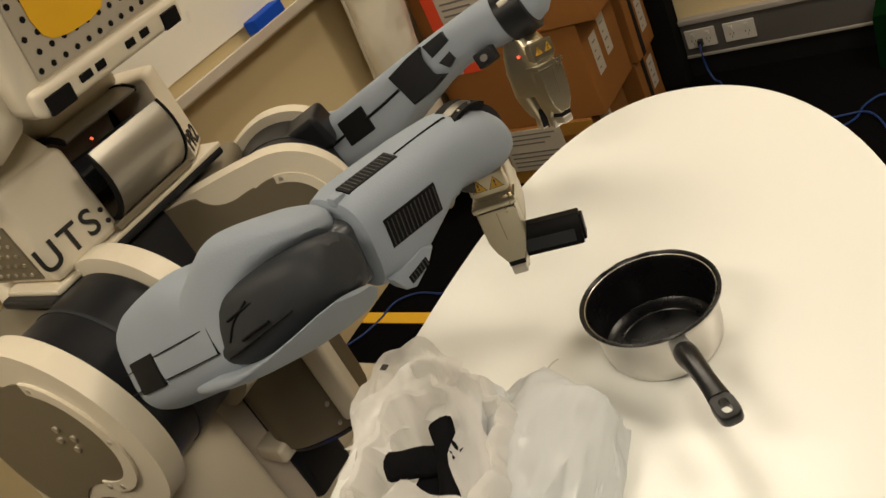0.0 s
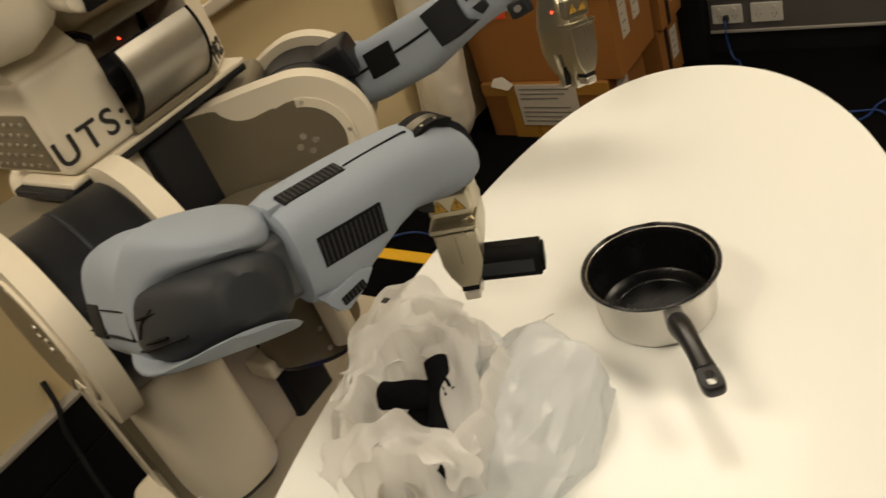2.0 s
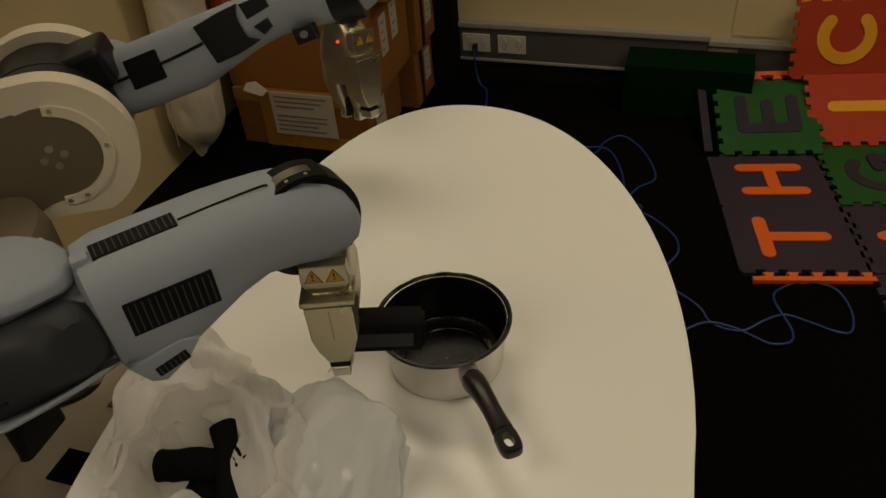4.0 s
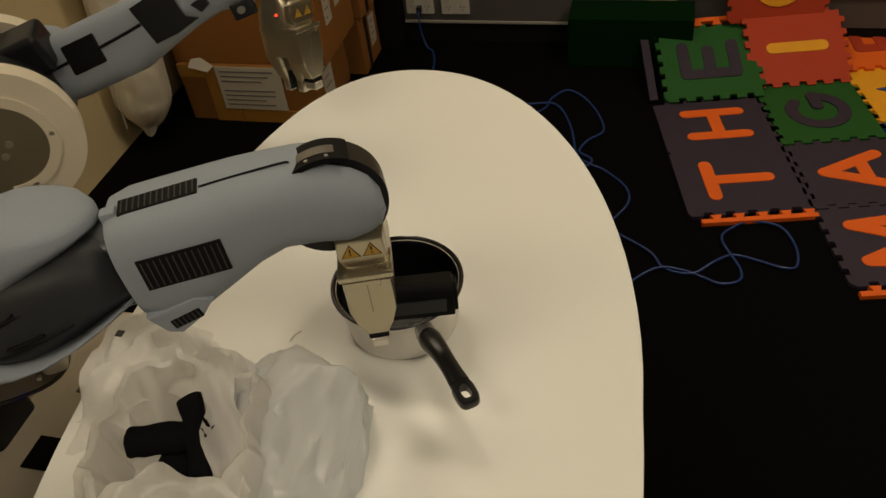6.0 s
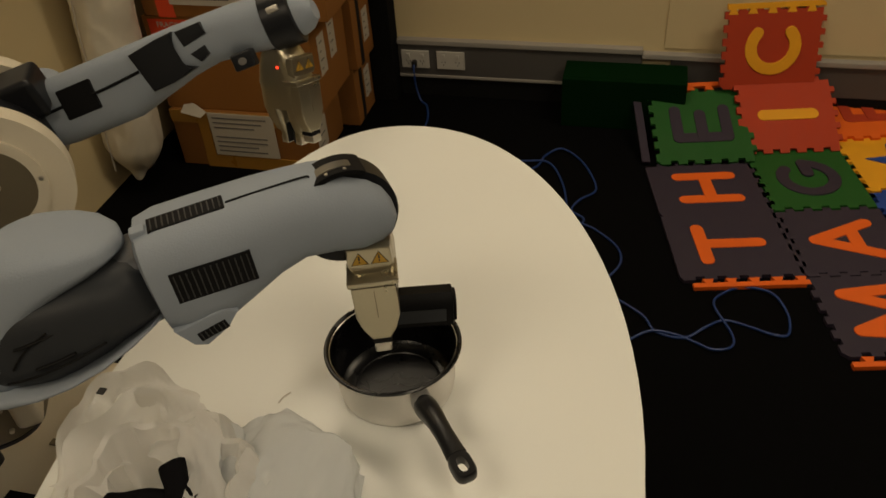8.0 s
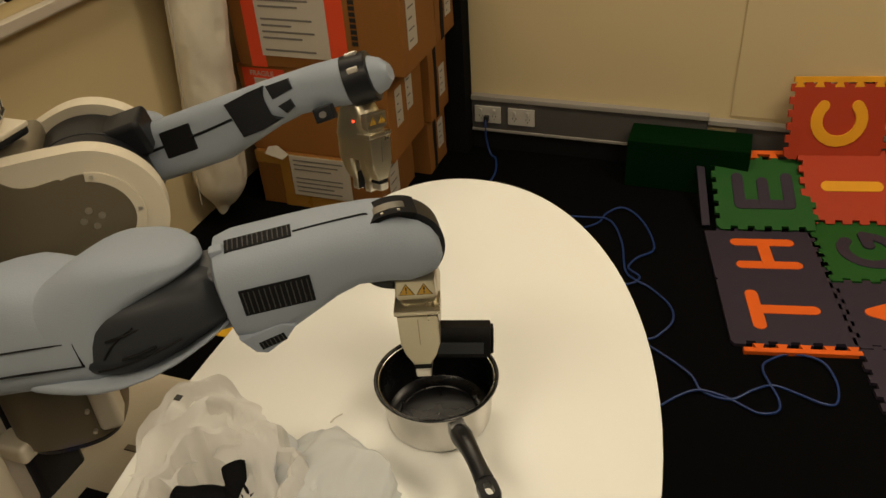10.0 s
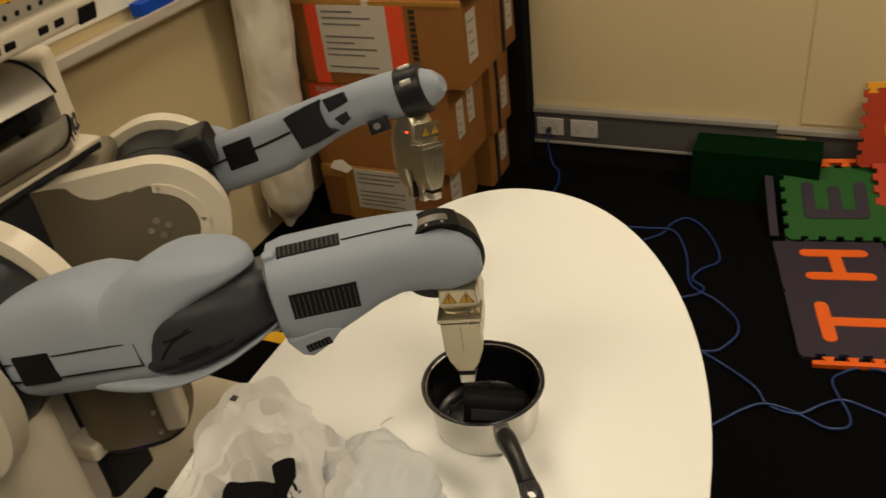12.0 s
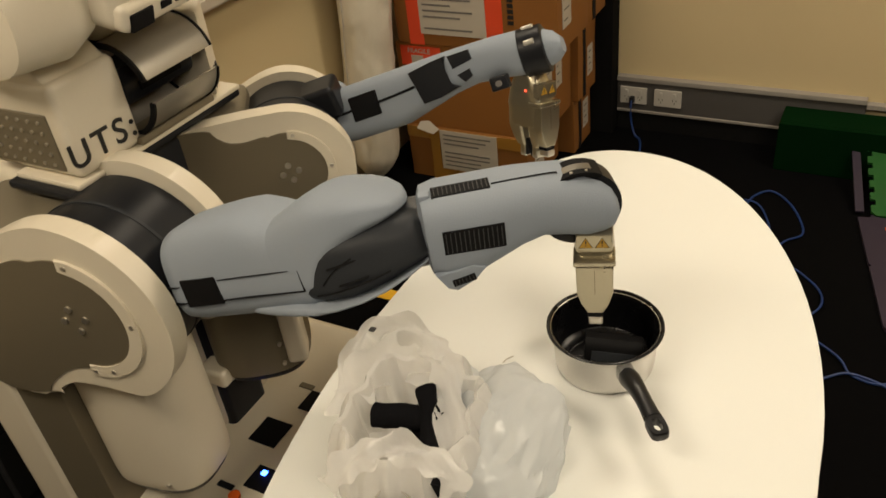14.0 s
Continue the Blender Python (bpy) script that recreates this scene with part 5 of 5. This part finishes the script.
def handle_loop(pts, wdt, seed):
    bm = bmesh.new()
    prev = None
    P = [Vector(p) for p in pts]
    path = []
    for i in range(len(P) - 1):
        a, b, c, d = P[max(i - 1, 0)], P[i], P[i + 1], P[min(i + 2, len(P) - 1)]
        for k in range(6):
            t = k / 6
            path.append(0.5 * (2 * b + (c - a) * t + (2 * a - 5 * b + 4 * c - d) * t * t + (3 * b - a - 3 * c + d) * t ** 3))
    path.append(P[-1])
    for i, p in enumerate(path):
        d = (path[min(i + 1, len(path) - 1)] - path[max(i - 1, 0)]).normalized()
        s = d.cross(Vector((0.3, -0.5, 0.8))).normalized()
        row = []
        for k in range(7):
            u = (k - 3) / 3
            w = wdt * (1 + 0.25 * math.sin(i * 0.9 + seed))
            row.append(bm.verts.new(p + s * u * w + Vector((0, 0, 1)) * 0.006 * math.cos(u * 4 + i * 0.5) + s.cross(d) * crumple(p + s * u * w, 0.006, 40, seed)))
        if prev:
            for k in range(6):
                bm.faces.new((prev[k], prev[k + 1], row[k + 1], row[k]))
        prev = row
    return bm


part("bag_handle", handle_loop([(-0.105, -0.03, 0.075), (-0.135, 0.05, 0.080), (-0.155, 0.125, 0.086), (-0.125, 0.150, 0.096), (-0.065, 0.142, 0.106), (-0.015, 0.110, 0.110), (0.02, 0.075, 0.106), (0.06, 0.01, 0.100), (0.095, -0.06, 0.080)], 0.021, 1.0), M_BAG, bag, angle=70)
part("bag_film", handle_loop([(-0.095, 0.0, 0.092), (-0.105, 0.06, 0.085), (-0.085, 0.115, 0.080), (-0.035, 0.105, 0.086), (0.01, 0.06, 0.095)], 0.034, 3.0), M_BAG, bag, "thin film behind the handle", angle=70)
part("bag_handle", handle_loop([(-0.05, -0.145, 0.075), (-0.03, -0.135, 0.105), (-0.005, -0.112, 0.124), (0.025, -0.095, 0.134), (0.065, -0.085, 0.128), (0.10, -0.082, 0.108), (0.118, -0.088, 0.080)], 0.019, 2.0), M_BAG, bag, angle=70)
part("print_mark", rbox((-0.148, 0.125, 0.094), (-0.138, 0.135, 0.096), 0.0005, m=pose(0, 0, 0.006)), M_INK, bag, smooth=False)

glove = thing("black_glove", pose(-0.158, -0.290, 0.735), "black fabric items lying inside the open bag", "glove")
for a, b, r in (((-0.080, -0.008, 0.075), (0.02, 0.010, 0.078), 0.018), ((-0.022, 0.045, 0.098), (0.035, -0.055, 0.070), 0.015), ((0.02, -0.03, 0.06), (0.055, -0.085, 0.062), 0.017)):
    bm = pipe([a, [(p + q) / 2 + 0.004 for p, q in zip(a, b)], b], r, 14)
    for v in bm.verts:
        v.co += Vector((1, 1, 1)) * crumple(v.co, 0.003, 50, 2)
    part("finger", bm, M_GLOVE, glove)
part("palm", loft([(0.0, 0, 0, 0.05, 0.05, 2.4), (0.03, 0, 0, 0.055, 0.06, 2.4), (0.062, 0, 0, 0.045, 0.055, 2.4), (0.066, 0, 0, 0.02, 0.02, 2)], 24, axis="z"), M_GLOVE, glove)

cup_ = thing("white_cup", pose(-0.150, -0.372, 0.77, 62, 0, 12), "small white plastic cup lying in the carrier bag", "cup")
part("cup_wall", lathe([(0.018, 0.0), (0.020, 0.001), (0.026, 0.05), (0.027, 0.052), (0.0255, 0.052), (0.019, 0.004), (0.001, 0.003)], 32), M_PLATE, cup_)

bag2 = thing("plastic_sack", pose(-0.080, -0.215, 0.731), "grey-blue plastic sack slumped beside the carrier bag", "plastic bag")


def faceted(pts, seed, amp, cuts=3):
    bm = bmesh.new()
    for p in pts:
        bm.verts.new(p)
    bmesh.ops.convex_hull(bm, input=bm.verts)
    bmesh.ops.delete(bm, geom=[v for v in bm.verts if not v.link_faces], context="VERTS")
    bmesh.ops.subdivide_edges(bm, edges=bm.edges, cuts=cuts, use_grid_fill=True)
    for v in bm.verts:
        if v.co.z > 0.002:
            q = v.co * 22 + Vector((seed, seed, seed))
            k = abs(noise.noise(q)) + 0.5 * abs(noise.noise(q * 2.2)) - 0.3
            v.co += v.normal * amp * k if v.normal.length else Vector()
            v.co.z = max(v.co.z, 0.0)
    return bm


pts = [(-0.105, 0.03, 0), (-0.06, -0.14, 0), (0.06, -0.16, 0), (0.105, -0.05, 0), (0.085, 0.06, 0), (0.0, 0.105, 0), (-0.08, 0.09, 0), (-0.085, 0.07, 0.05), (-0.01, 0.085, 0.088), (0.035, 0.050, 0.100), (0.082, 0.050, 0.082),
       (-0.05, 0.0, 0.082), (0.0, -0.03, 0.092), (0.055, -0.06, 0.070), (0.03, -0.12, 0.055), (-0.045, -0.10, 0.060), (0.096, -0.02, 0.035), (0.09, -0.09, 0.025), (-0.095, -0.03, 0.04), (0.075, 0.055, 0.03), (-0.03, 0.1, 0.04)]
part("sack_body", faceted(pts, 3.3, 0.015, 9), M_BAG2, bag2, "translucent grey-blue plastic", angle=42)
part("sack_neck", faceted([(x * 0.35 - 0.08, y * 0.35 + 0.03, z * 0.5 + 0.045) for x, y, z in pts], 5.1, 0.008, 3), M_BAG2, bag2, angle=24)

# small scuff on the table
tagged(part("table_scuff", pipe([(-0.149, -0.055, 0.7302), (-0.146, -0.044, 0.7303), (-0.139, -0.034, 0.7302)], 0.0013, 6), M_EDGE), "small brown scuff on the tabletop", "scuff")



# ---- what moves ----
def motions():
    rows = [(r[0], [robot_inv @ m for m in arm_poses(r)]) for r in ARM]
    rows.append((14.0, rows[-1][1]))
    for ob, i in ((sh_r, 0), (arm_u, 1), (arm_f, 2), (arm_g, 3)):
        walk(ob, [(t, ms[i]) for t, ms in rows])
    # the block rides in the gripper until it is let go over the pan
    held = pose(0.046, 0.0, -0.171, -10, 4, 0)
    path = [(r[0], arm_poses(r)[3] @ held) for r in ARM if r[0] <= 10.5]
    path.append((10.75, arm_poses(ARM[-2])[3] @ held))
    rest = pose(0.018, 0.012, 0.758, -15, 4, 16)
    path += [(10.95, rest), (14.0, rest)]
    walk(block, path)
    tilt = ((0, 52), (0.6, 46), (1.0, 52), (1.5, 58), (1.9, 56), (2.4, 44), (4.0, 26), (6.0, 40), (8.0, 52), (10.0, 34), (12.4, 14), (12.9, 20), (13.5, 15), (14.0, 10))
    sweep = [(t, pose(-0.085, 0, 1.178, 0, -a, 0)) for t, a in tilt]
    walk(laser, sweep)


motions()
